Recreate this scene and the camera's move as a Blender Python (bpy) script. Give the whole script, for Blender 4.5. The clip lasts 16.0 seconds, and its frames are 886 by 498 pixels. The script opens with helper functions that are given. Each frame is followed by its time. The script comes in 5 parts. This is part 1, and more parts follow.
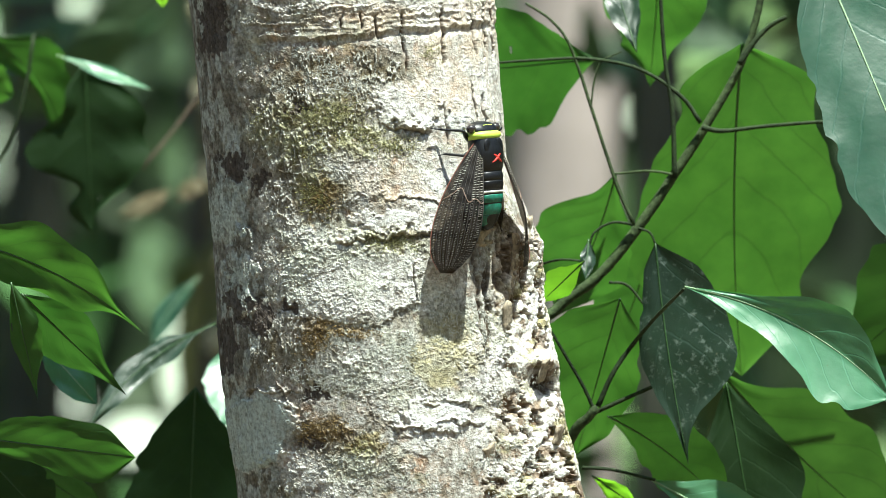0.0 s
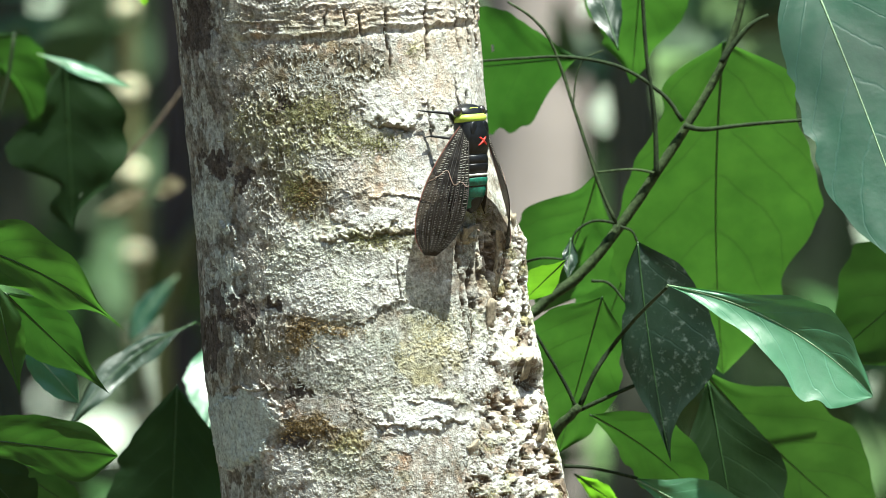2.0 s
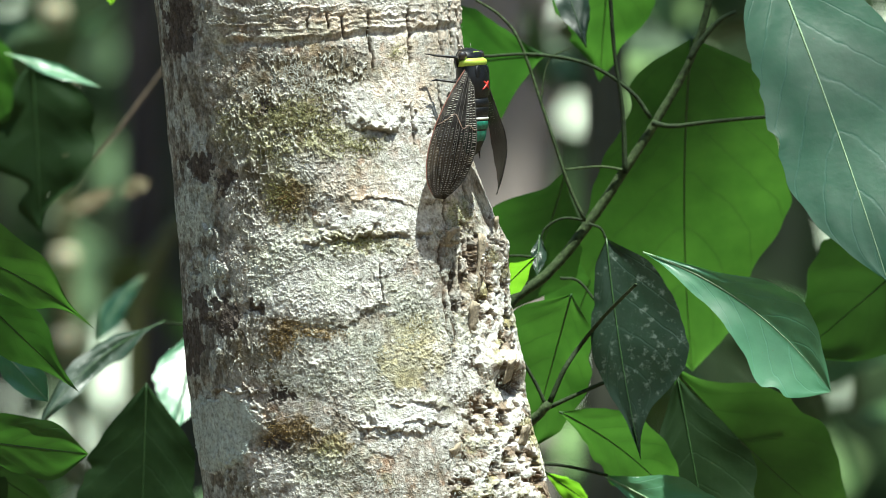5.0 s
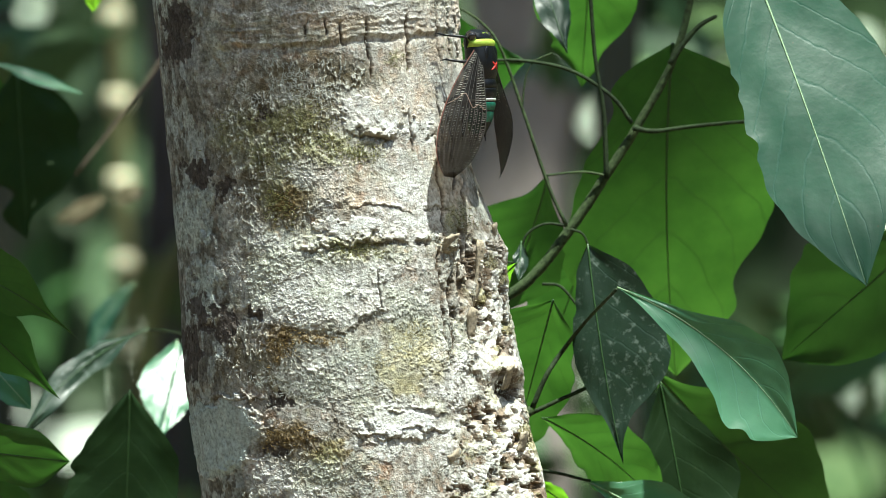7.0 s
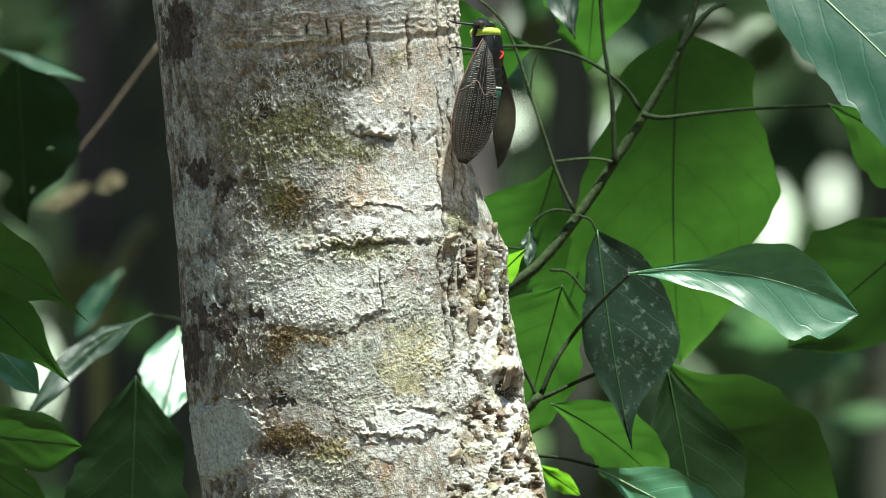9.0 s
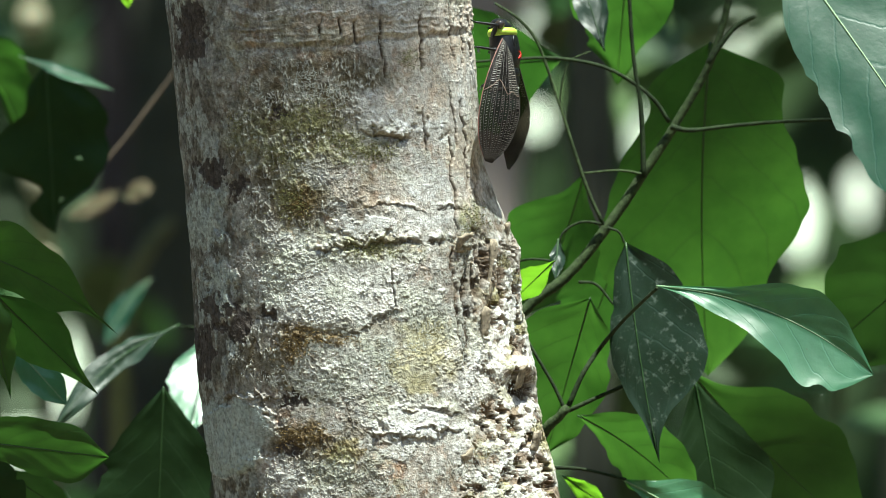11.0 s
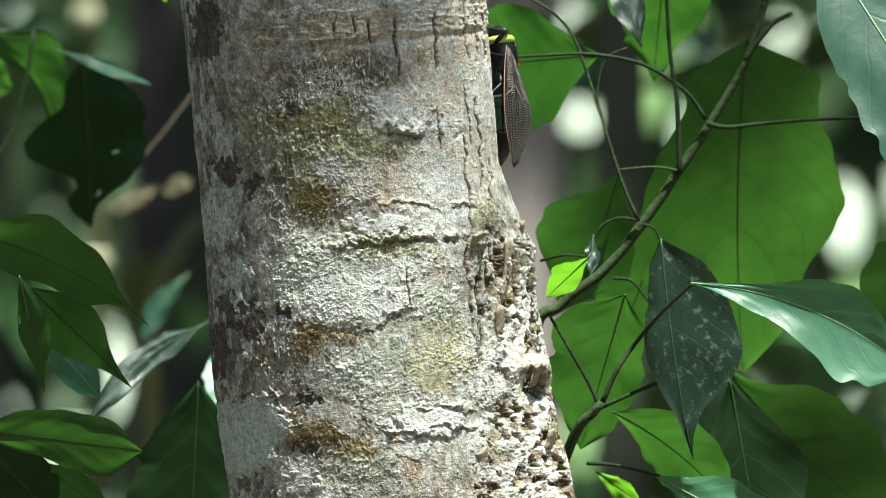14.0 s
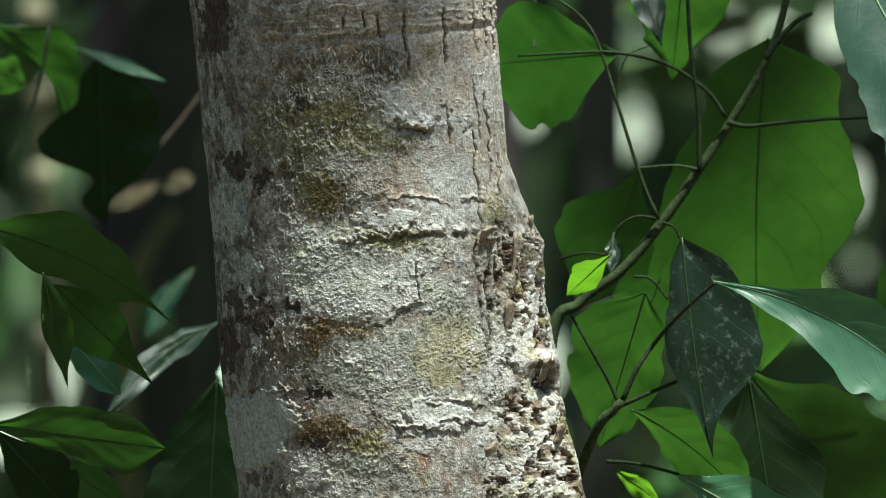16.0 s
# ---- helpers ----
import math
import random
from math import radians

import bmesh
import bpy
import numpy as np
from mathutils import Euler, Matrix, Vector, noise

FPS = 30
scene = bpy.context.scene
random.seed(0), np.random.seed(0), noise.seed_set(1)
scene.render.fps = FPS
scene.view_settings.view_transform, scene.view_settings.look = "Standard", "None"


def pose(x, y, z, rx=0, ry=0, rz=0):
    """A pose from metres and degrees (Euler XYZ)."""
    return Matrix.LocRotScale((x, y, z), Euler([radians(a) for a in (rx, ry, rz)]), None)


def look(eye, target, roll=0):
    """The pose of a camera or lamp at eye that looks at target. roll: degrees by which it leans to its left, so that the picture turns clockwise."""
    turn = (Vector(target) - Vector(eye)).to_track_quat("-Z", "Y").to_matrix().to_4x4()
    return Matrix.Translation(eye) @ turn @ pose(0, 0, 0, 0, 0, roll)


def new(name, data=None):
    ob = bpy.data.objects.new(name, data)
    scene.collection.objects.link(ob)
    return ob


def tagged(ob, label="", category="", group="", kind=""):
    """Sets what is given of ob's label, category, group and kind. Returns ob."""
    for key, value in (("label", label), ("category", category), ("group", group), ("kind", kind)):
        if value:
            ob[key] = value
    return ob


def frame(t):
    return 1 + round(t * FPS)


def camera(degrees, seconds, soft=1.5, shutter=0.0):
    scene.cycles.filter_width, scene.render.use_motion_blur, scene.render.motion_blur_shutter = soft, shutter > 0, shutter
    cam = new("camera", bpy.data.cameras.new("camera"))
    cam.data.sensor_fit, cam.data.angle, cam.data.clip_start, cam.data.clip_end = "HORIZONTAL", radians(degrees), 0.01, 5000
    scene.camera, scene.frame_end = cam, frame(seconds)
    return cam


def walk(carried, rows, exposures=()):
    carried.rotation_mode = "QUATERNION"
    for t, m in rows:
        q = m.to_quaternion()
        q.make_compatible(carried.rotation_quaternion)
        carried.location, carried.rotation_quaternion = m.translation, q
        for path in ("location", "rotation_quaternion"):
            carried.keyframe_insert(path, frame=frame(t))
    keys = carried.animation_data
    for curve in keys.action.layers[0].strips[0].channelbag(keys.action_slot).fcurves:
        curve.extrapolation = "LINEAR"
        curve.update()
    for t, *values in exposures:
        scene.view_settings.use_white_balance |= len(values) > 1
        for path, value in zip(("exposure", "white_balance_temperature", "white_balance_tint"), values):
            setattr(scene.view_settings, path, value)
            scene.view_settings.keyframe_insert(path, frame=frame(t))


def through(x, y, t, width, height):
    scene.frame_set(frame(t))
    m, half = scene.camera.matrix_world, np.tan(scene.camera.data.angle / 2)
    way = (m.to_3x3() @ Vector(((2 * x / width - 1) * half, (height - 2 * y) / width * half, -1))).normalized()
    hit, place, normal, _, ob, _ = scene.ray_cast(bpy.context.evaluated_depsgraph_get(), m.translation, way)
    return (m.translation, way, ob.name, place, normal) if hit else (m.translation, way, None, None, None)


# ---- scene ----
cam = camera(4.4897, 16.0, soft=0.75)
cam.data.dof.use_dof = True
cam.data.dof.focus_distance, cam.data.dof.aperture_fstop = 5.95, 18.5
walk(cam, [
    (0, look((0.0000, -6, 1.5), (0.0000, 0, 1.5000))),
    (0.5, look((0.0025, -6, 1.5), (0.0045, 0, 1.5000))),
    (1, look((0.0044, -6, 1.5), (0.0073, 0, 1.5000))),
    (1.5, look((0.0000, -6, 1.5), (0.0087, 0, 1.4994))),
    (2, look((-0.0113, -6, 1.5), (0.0088, 0, 1.4987))),
    (2.5, look((-0.0347, -6, 1.5), (0.0084, 0, 1.4977))),
    (3, look((-0.0520, -6, 1.5), (0.0090, 0, 1.4977))),
    (3.5, look((-0.0567, -6, 1.5), (0.0120, 0, 1.4979))),
    (4, look((-0.0473, -6, 1.5), (0.0158, 0, 1.4984))),
    (5.2, look((-0.0189, -6, 1.5), (0.0180, 0, 1.5006))),
    (6.5, look((-0.0032, -6, 1.5), (0.0189, 0, 1.5029))),
    (7, look((-0.0069, -6, 1.5), (0.0189, 0, 1.5036))),
    (7.5, look((-0.0236, -6, 1.5), (0.0193, 0, 1.5041))),
    (8, look((-0.0410, -6, 1.5), (0.0195, 0, 1.5041))),
    (8.5, look((-0.0535, -6, 1.5), (0.0195, 0, 1.5037))),
    (9, look((-0.0630, -6, 1.5), (0.0189, 0, 1.5034))),
    (10.2, look((-0.0646, -6, 1.5), (0.0153, 0, 1.5033))),
    (11.5, look((-0.0394, -6, 1.5), (0.0106, 0, 1.5031))),
    (12, look((-0.0202, -6, 1.5), (0.0094, 0, 1.5030))),
    (12.5, look((-0.0132, -6, 1.5), (0.0082, 0, 1.5029))),
    (13, look((-0.0129, -6, 1.5), (0.0067, 0, 1.5029))),
    (13.5, look((-0.0208, -6, 1.5), (0.0057, 0, 1.5027))),
    (14, look((-0.0365, -6, 1.5), (0.0042, 0, 1.5023))),
    (14.5, look((-0.0520, -6, 1.5), (0.0027, 0, 1.5018))),
    (15, look((-0.0611, -6, 1.5), (0.0019, 0, 1.5013))),
    (15.5, look((-0.0709, -6, 1.5), (0.0006, 0, 1.5005))),
    (16, look((-0.0756, -6, 1.5), (-0.0003, 0, 1.4995)))],
    [(0, 1.58, 6480, -6), (4, 1.5, 6480, -6), (9, 1.38, 6480, -6), (12.5, 1.36, 6480, -6), (14.5, 1.38, 6480, -6), (15, 1.28, 6480, -6), (15.5, 1.12, 6480, -6), (16, 0.75, 6480, -6)])

# The picture's plan: units of 0.3 mm on the upright plane through the trunk's foot line, the camera 6 m before it.
U = 0.0003


def at(u, v, y=0.0):
    """A place from plan units, y metres behind the trunk's plane."""
    k = U * (6 + y) / 6
    return Vector(((u - 784) * k, y, 1.5 - (v - 441) * k))


# ---- world and sun ----
SUN_AZ, SUN_EL = radians(32), radians(72.5)
to_sun = Vector((math.sin(SUN_AZ) * math.cos(SUN_EL), -math.cos(SUN_AZ) * math.cos(SUN_EL), math.sin(SUN_EL)))
world = bpy.data.worlds.new("sky")
scene.world = world
world.use_nodes = True
wn = world.node_tree.nodes
sky = wn.new("ShaderNodeTexSky")
sky.sky_type, sky.sun_disc, sky.sun_elevation = "NISHITA", False, SUN_EL
sky.sun_rotation = math.pi - SUN_AZ
wn["Background"].inputs["Strength"].default_value = 0.085
world.node_tree.links.new(sky.outputs["Color"], wn["Background"].inputs["Color"])
sun = new("sun", bpy.data.lights.new("sun", "SUN"))
sun.data.energy, sun.data.angle, sun.data.color = 5.0, radians(0.5), (1.0, 0.97, 0.945)
sun.matrix_world = look(to_sun * 30, (0, 0, 0))


# ---- materials ----
def material(name):
    m = bpy.data.materials.new(name)
    m.use_nodes = True
    nt = m.node_tree
    return m, nt, nt.nodes["Principled BSDF"], nt.nodes["Material Output"]


def node(nt, kind, **values):
    n = nt.nodes.new("ShaderNode" + kind)
    for key, value in values.items():
        n.inputs[key.replace("_", " ")].default_value = value
    return n


def ramp(nt, fac, stops):
    r = nt.nodes.new("ShaderNodeValToRGB")
    e = r.color_ramp.elements
    while len(e) < len(stops):
        e.new(0.5)
    for el, (p, c) in zip(e, stops):
        el.position, el.color = p, (*c, 1)
    nt.links.new(fac, r.inputs["Fac"])
    return r.outputs["Color"]


def mix(nt, a, b, fac, blend="MIX"):
    m = nt.nodes.new("ShaderNodeMix")
    m.data_type, m.blend_type = "RGBA", blend
    for socket, value in ((m.inputs[6], a), (m.inputs[7], b), (m.inputs[0], fac)):
        if isinstance(value, bpy.types.NodeSocket):
            nt.links.new(value, socket)
        elif isinstance(value, (int, float)):
            socket.default_value = value
        else:
            socket.default_value = (*value, 1)
    return m.outputs[2]


def math_node(nt, op, a, b=0.0, c=0.0):
    m = nt.nodes.new("ShaderNodeMath")
    m.operation = op
    for socket, value in zip(m.inputs, (a, b, c)):
        if isinstance(value, bpy.types.NodeSocket):
            nt.links.new(value, socket)
        else:
            socket.default_value = value
    return m.outputs[0]


def noise_node(nt, scale, detail=4.0, rough=0.55):
    tc = nt.nodes.new("ShaderNodeTexCoord")
    n = node(nt, "TexNoise", Scale=scale, Detail=detail, Roughness=rough)
    nt.links.new(tc.outputs["Object"], n.inputs["Vector"])
    return n.outputs["Fac"]


def bumped(nt, bsdf, height, strength, distance):
    b = node(nt, "Bump", Strength=strength, Distance=distance)
    nt.links.new(height, b.inputs["Height"])
    nt.links.new(b.outputs["Normal"], bsdf.inputs["Normal"])


def plain(name, colour, rough=0.6, spread=0.25, scale=300.0, metallic=0.0, coat=0.0, bump=0.3, gloss=0.5):
    """A simple surface with two scales of tone and a fine relief."""
    m, nt, b, _ = material(name)
    dark = [c * (1 - spread) for c in colour]
    light = [min(1, c * (1 + spread)) for c in colour]
    c = ramp(nt, noise_node(nt, scale), [(0.3, dark), (0.7, light)])
    c = mix(nt, c, ramp(nt, noise_node(nt, scale * 0.13), [(0.35, (0.75, 0.75, 0.75)), (0.65, (1, 1, 1))]), 0.8, "MULTIPLY")
    nt.links.new(c, b.inputs["Base Color"])
    b.inputs["Roughness"].default_value, b.inputs["Metallic"].default_value = rough, metallic
    b.inputs["Coat Weight"].default_value, b.inputs["Specular IOR Level"].default_value = coat, gloss
    bumped(nt, b, noise_node(nt, scale * 2), bump, 0.0004)
    return m


def leaf_material(name, upper, under, rough, through, blotch=(0.0, (0.1, 0.1, 0.08)), gloss=0.5):
    """A leaf: veins from its own length and width, blotches, light that shines through."""
    m, nt, b, out = material(name)
    uv = nt.nodes.new("ShaderNodeUVMap")
    sep = nt.nodes.new("ShaderNodeSeparateXYZ")
    nt.links.new(uv.outputs["UV"], sep.inputs[0])
    side = math_node(nt, "ABSOLUTE", math_node(nt, "MULTIPLY_ADD", sep.outputs["Y"], 2.0, -1.0))
    n1 = noise_node(nt, 90.0)
    q = math_node(nt, "MULTIPLY_ADD", sep.outputs["X"], 6.0, math_node(nt, "MULTIPLY", math_node(nt, "POWER", side, 1.25), -1.9))
    q = math_node(nt, "ADD", q, math_node(nt, "MULTIPLY", n1, 0.3))
    d = math_node(nt, "ABSOLUTE", math_node(nt, "SUBTRACT", math_node(nt, "FRACT", q), 0.5))
    vein = nt.nodes.new("ShaderNodeMapRange")
    vein.interpolation_type = "SMOOTHSTEP"
    for i, value in ((1, 0.0), (2, 0.06), (3, 1.0), (4, 0.0)):
        vein.inputs[i].default_value = value
    nt.links.new(d, vein.inputs[0])
    tc = nt.nodes.new("ShaderNodeTexCoord")
    vor = node(nt, "TexVoronoi", Scale=330.0)
    vor.feature = "DISTANCE_TO_EDGE"
    nt.links.new(tc.outputs["Object"], vor.inputs["Vector"])
    net = ramp(nt, vor.outputs["Distance"], [(0.0, (1, 1, 1)), (0.07, (0, 0, 0))])
    info = nt.nodes.new("ShaderNodeObjectInfo")
    tone = ramp(nt, info.outputs["Random"], [(0.0, (0.8, 0.85, 0.8)), (1.0, (1.1, 1.05, 0.95))])
    mott = ramp(nt, noise_node(nt, 55.0, 6.0), [(0.3, (0.72, 0.78, 0.72)), (0.7, (1.08, 1.05, 1.0))])
    spots = ramp(nt, noise_node(nt, 210.0, 7.0, 0.7), [(0.55, (0, 0, 0)), (0.66, (1, 1, 1))])
    specks = ramp(nt, noise_node(nt, 420.0, 3.0), [(0.70, (0, 0, 0)), (0.76, (1, 1, 1))])

    def shade(colour, vein_colour, strong):
        c = mix(nt, colour, tone, 1.0, "MULTIPLY")
        c = mix(nt, c, mott, 1.0, "MULTIPLY")
        c = mix(nt, c, vein_colour, math_node(nt, "MULTIPLY", vein.outputs[0], strong))
        c = mix(nt, c, vein_colour, math_node(nt, "MULTIPLY", net, 0.07))
        c = mix(nt, c, blotch[1], math_node(nt, "MULTIPLY", spots, blotch[0]))
        return mix(nt, c, (0.10, 0.08, 0.03), math_node(nt, "MULTIPLY", specks, 0.35))

    base = shade(upper, [min(1, c * 1.5 + 0.01) for c in upper], 0.28)
    lit = shade(under, [c * 0.4 for c in under], 0.38)
    nt.links.new(base, b.inputs["Base Color"])
    b.inputs["Roughness"].default_value = rough
    nt.links.new(math_node(nt, "MULTIPLY_ADD", n1, 0.25, rough - 0.12), b.inputs["Roughness"])
    b.inputs["Specular IOR Level"].default_value = gloss
    tr = node(nt, "BsdfTranslucent")
    nt.links.new(lit, tr.inputs["Color"])
    ms = node(nt, "MixShader", Fac=through)
    nt.links.new(b.outputs[0], ms.inputs[1])
    nt.links.new(tr.outputs[0], ms.inputs[2])
    nt.links.new(ms.outputs[0], out.inputs["Surface"])
    relief = math_node(nt, "MULTIPLY_ADD", vein.outputs[0], -0.35, noise_node(nt, 160.0))
    bumped(nt, b, relief, 0.35, 0.0006)
    return m


LEAF_GREEN = leaf_material("leaf_mature", (0.038, 0.093, 0.024), (0.071, 0.205, 0.028), 0.42, 0.55)
# Waxy leaves: part of the sky's pale bluish sheen is in the base colour.
LEAF_GLOSS = leaf_material("leaf_waxy", (0.085, 0.225, 0.14), (0.09, 0.32, 0.06), 0.36, 0.3, gloss=0.7)
LEAF_BLUE = leaf_material("leaf_bluish", (0.017, 0.066, 0.046), (0.07, 0.25, 0.06), 0.42, 0.3, gloss=0.38)
LEAF_LIME = leaf_material("leaf_young", (0.12, 0.28, 0.02), (0.30, 0.66, 0.04), 0.45, 0.6)
LEAF_OLD = leaf_material("leaf_old", (0.016, 0.036, 0.022), (0.03, 0.09, 0.015), 0.40, 0.2, (0.6, (0.15, 0.19, 0.16)), gloss=0.5)
# Two darker copies of the mature leaf, with shade put into their colours.
LEAF_SHADE = leaf_material("leaf_shaded", (0.017, 0.042, 0.013), (0.026, 0.070, 0.012), 0.55, 0.4, gloss=0.25)
LEAF_HALF_SHADE = leaf_material("leaf_half_shaded", (0.028, 0.075, 0.02), (0.058, 0.155, 0.024), 0.45, 0.5, gloss=0.4)
LEAF_DRY = leaf_material("leaf_dry", (0.17, 0.135, 0.09), (0.16, 0.12, 0.08), 0.7, 0.3, gloss=0.2)
RIB_GREEN = plain("green_midrib", (0.028, 0.075, 0.018), 0.5, 0.2, 300.0)
RIB_PALE = plain("pale_midrib", (0.24, 0.36, 0.20), 0.5, 0.15, 300.0)
STEM = plain("green_stem", (0.044, 0.066, 0.026), 0.8, 0.55, 420.0, bump=1.0, gloss=0.2)
STEM_DARK = plain("dark_stem", (0.022, 0.036, 0.014), 0.8, 0.5, 420.0, bump=1.0, gloss=0.2)
TWIG = plain("brown_twig", (0.10, 0.075, 0.05), 0.8, 0.35, 180.0)

# ---- numpy noise ----


def hashed(ix, iy, seed):
    h = (ix.astype(np.int64) * 374761393 + iy.astype(np.int64) * 668265263 + seed * 1442695041) & 0xFFFFFFFF
    h = ((h ^ (h >> 13)) * 1274126177) & 0xFFFFFFFF
    return ((h ^ (h >> 16)) & 0xFFFFFF) / float(0xFFFFFF)


def vnoise(x, y, seed=0):
    ix, iy = np.floor(x), np.floor(y)
    fx, fy = x - ix, y - iy
    fx, fy = fx * fx * (3 - 2 * fx), fy * fy * (3 - 2 * fy)
    a, b = hashed(ix, iy, seed), hashed(ix + 1, iy, seed)
    c, d = hashed(ix, iy + 1, seed), hashed(ix + 1, iy + 1, seed)
    return (a + (b - a) * fx) * (1 - fy) + (c + (d - c) * fx) * fy


def fbm(x, y, seed=0, octaves=4, gain=0.5):
    total, amp, norm = 0.0, 1.0, 0.0
    for i in range(octaves):
        ca, sa = math.cos(0.6 * i), math.sin(0.6 * i)
        total = total + amp * vnoise((x * ca - y * sa) * 2 ** i, (x * sa + y * ca) * 2 ** i, seed + i * 17)
        norm, amp = norm + amp, amp * gain
    return total / norm


def smooth(lo, hi, x):
    t = np.clip((x - lo) / (hi - lo), 0, 1)
    return t * t * (3 - 2 * t)


# ---- mesh helpers ----
def mesh_object(name, verts, faces, mat, parent=None, smooth_faces=True, label=""):
    me = bpy.data.meshes.new(name)
    me.from_pydata([tuple(v) for v in verts], [], faces)
    me.materials.append(mat)
    if smooth_faces:
        me.polygons.foreach_set("use_smooth", [True] * len(me.polygons))
    ob = new(name, me)
    if parent is not None:
        ob.parent = parent
    if label:
        tagged(ob, label)
    return ob


def part(name, bm, mat, parent, label=""):
    me = bpy.data.meshes.new(name)
    bm.to_mesh(me)
    bm.free()
    me.materials.append(mat)
    me.polygons.foreach_set("use_smooth", [True] * len(me.polygons))
    ob = new(name, me)
    ob.parent = parent
    if label:
        tagged(ob, label)
    return ob


def spline(points, n):
    """n points on a smooth line through the given ones."""
    p = [Vector(q) for q in points]
    p = [2 * p[0] - p[1]] + p + [2 * p[-1] - p[-2]]
    out = []
    for i in range(n):
        f = i / (n - 1) * (len(p) - 3)
        k = min(int(f), len(p) - 4)
        t = f - k
        a, b, c, d = p[k:k + 4]
        out.append(0.5 * (2 * b + (c - a) * t + (2 * a - 5 * b + 4 * c - d) * t * t + (3 * b - a - 3 * c + d) * t ** 3))
    return out


def tube_data(points, radii, n=24, sides=8, knobbly=0.0):
    """Rings round a smooth line; radii are spread along it."""
    line = spline(points, n)
    verts, faces = [], []
    side = None
    for i, p in enumerate(line):
        d = (line[min(i + 1, n - 1)] - line[max(i - 1, 0)]).normalized()
        if side is None:
            side = d.orthogonal().normalized()
        side = (side - d * side.dot(d)).normalized()
        up = d.cross(side)
        f = i / (n - 1) * (len(radii) - 1)
        k = min(int(f), len(radii) - 2)
        r = radii[k] + (radii[k + 1] - radii[k]) * (f - k)
        for j in range(sides):
            a = 2 * math.pi * j / sides
            rr = r * (1 + knobbly * (noise.noise(p * 260 + Vector((j * 0.7, 0, 0)))))
            verts.append(p + (side * math.cos(a) + up * math.sin(a)) * rr)
    for i in range(n - 1):
        for j in range(sides):
            k = (j + 1) % sides
            faces.append((i * sides + j, i * sides + k, (i + 1) * sides + k, (i + 1) * sides + j))
    faces.append(tuple(range(sides))[::-1])
    faces.append(tuple((n - 1) * sides + j for j in range(sides)))
    return verts, faces


def joined(blocks):
    verts, faces = [], []
    for v, f in blocks:
        o = len(verts)
        verts += v
        faces += [tuple(i + o for i in q) for q in f]
    return verts, faces


def tube(name, points, radii, mat, parent, n=24, sides=8, knobbly=0.12, label=""):
    v, f = tube_data(points, radii, n, sides, knobbly)
    return mesh_object(name, v, f, mat, parent, True, label)


def empty(name, place):
    ob = new(name)
    ob.location = place
    ob.empty_display_size = 0.02
    return ob


# ---- the trunk ----
V_FLARE = [(-400, 0), (280, 0), (345, 16), (400, 40), (430, 54), (520, 48), (600, 54), (650, 66), (700, 62), (790, 76), (880, 92), (1100, 120)]


def trunk_line(v):
    """Axis and radius of the trunk at plan height v."""
    left = 338 + 0.094 * v - 9 * np.exp(-((v - 620) / 120.0) ** 2)
    right = 874 + 0.078 * v
    return (left + right) / 2, (right - left) / 2


def flare(theta, v):
    """The burred ridge that grows out of one side."""
    amount = np.interp(v, [p[0] for p in V_FLARE], [p[1] for p in V_FLARE])
    return amount * np.exp(-((theta - 1.62) / 0.55) ** 2)


def trunk_place(theta, v, h):
    """Metres, from the angle about the axis (0 towards the camera), plan height and height above the bark."""
    c, r = trunk_line(v)
    rho = r + flare(theta, v) + h
    return (c + rho * np.sin(theta) - 784) * U, -rho * np.cos(theta) * U, 1.5 - (v - 441) * U


# patches of lichen, moss and bare bark: u, v, half width, half height
GREY = [(404, 372, 34, 56), (430, 496, 26, 56), (372, 5, 20, 26)]
SLAB = [(464, 748, 62, 52), (440, 782, 44, 52), (430, 720, 40, 24), (470, 790, 36, 36)]
BROWN = [(560, 190, 130, 110), (505, 290, 70, 120), (500, 622, 110, 62), (575, 350, 56, 60), (580, 770, 70, 36), (640, 120, 110, 40), (470, 860, 60, 30)]
TAN = [(810, 70, 110, 80), (640, 42, 110, 26), (780, 160, 80, 50), (860, 300, 40, 120), (700, 330, 70, 30), (930, 780, 60, 70)]
SAGE = [(690, 620, 130, 80), (770, 560, 70, 70), (600, 480, 130, 70), (540, 250, 90, 60), (650, 820, 80, 40)]
SLEEK = [(800, 150, 130, 170), (720, 185, 80, 45), (800, 330, 90, 90), (695, 390, 66, 26), (820, 740, 110, 50)]
PALE = [(620, 485, 130, 85), (640, 640, 90, 60), (715, 180, 75, 38), (800, 205, 55, 30), (690, 392, 62, 22), (770, 735, 75, 35),
        (735, 775, 48, 32), (930, 790, 95, 95), (760, 500, 60, 60), (880, 640, 80, 80), (560, 280, 90, 60), (820, 330, 70, 60),
        (850, 120, 45, 110), (858, 230, 40, 130), (960, 620, 50, 120), (520, 830, 70, 50), (660, 20, 260, 18)]
MOSS = [(500, 222, 62, 34), (632, 250, 60, 34), (575, 208, 70, 36), (700, 262, 48, 20), (545, 262, 60, 30), (562, 335, 38, 52), (690, 428, 74, 26), (760, 100, 20, 16), (640, 790, 26, 30),
        (870, 380, 26, 40)]
OCHRE = [(570, 757, 62, 26), (655, 778, 38, 16), (562, 590, 36, 44), (620, 588, 55, 12), (575, 345, 28, 40)]
DARK = [(466, 566, 30, 34), (522, 544, 16, 17), (425, 540, 16, 40), (560, 690, 22, 12), (384, 55, 34, 62), (520, 200, 20, 14), (398, 610, 22, 60), (455, 330, 10, 30),
        (556, 780, 12, 10), (420, 300, 22, 26)]
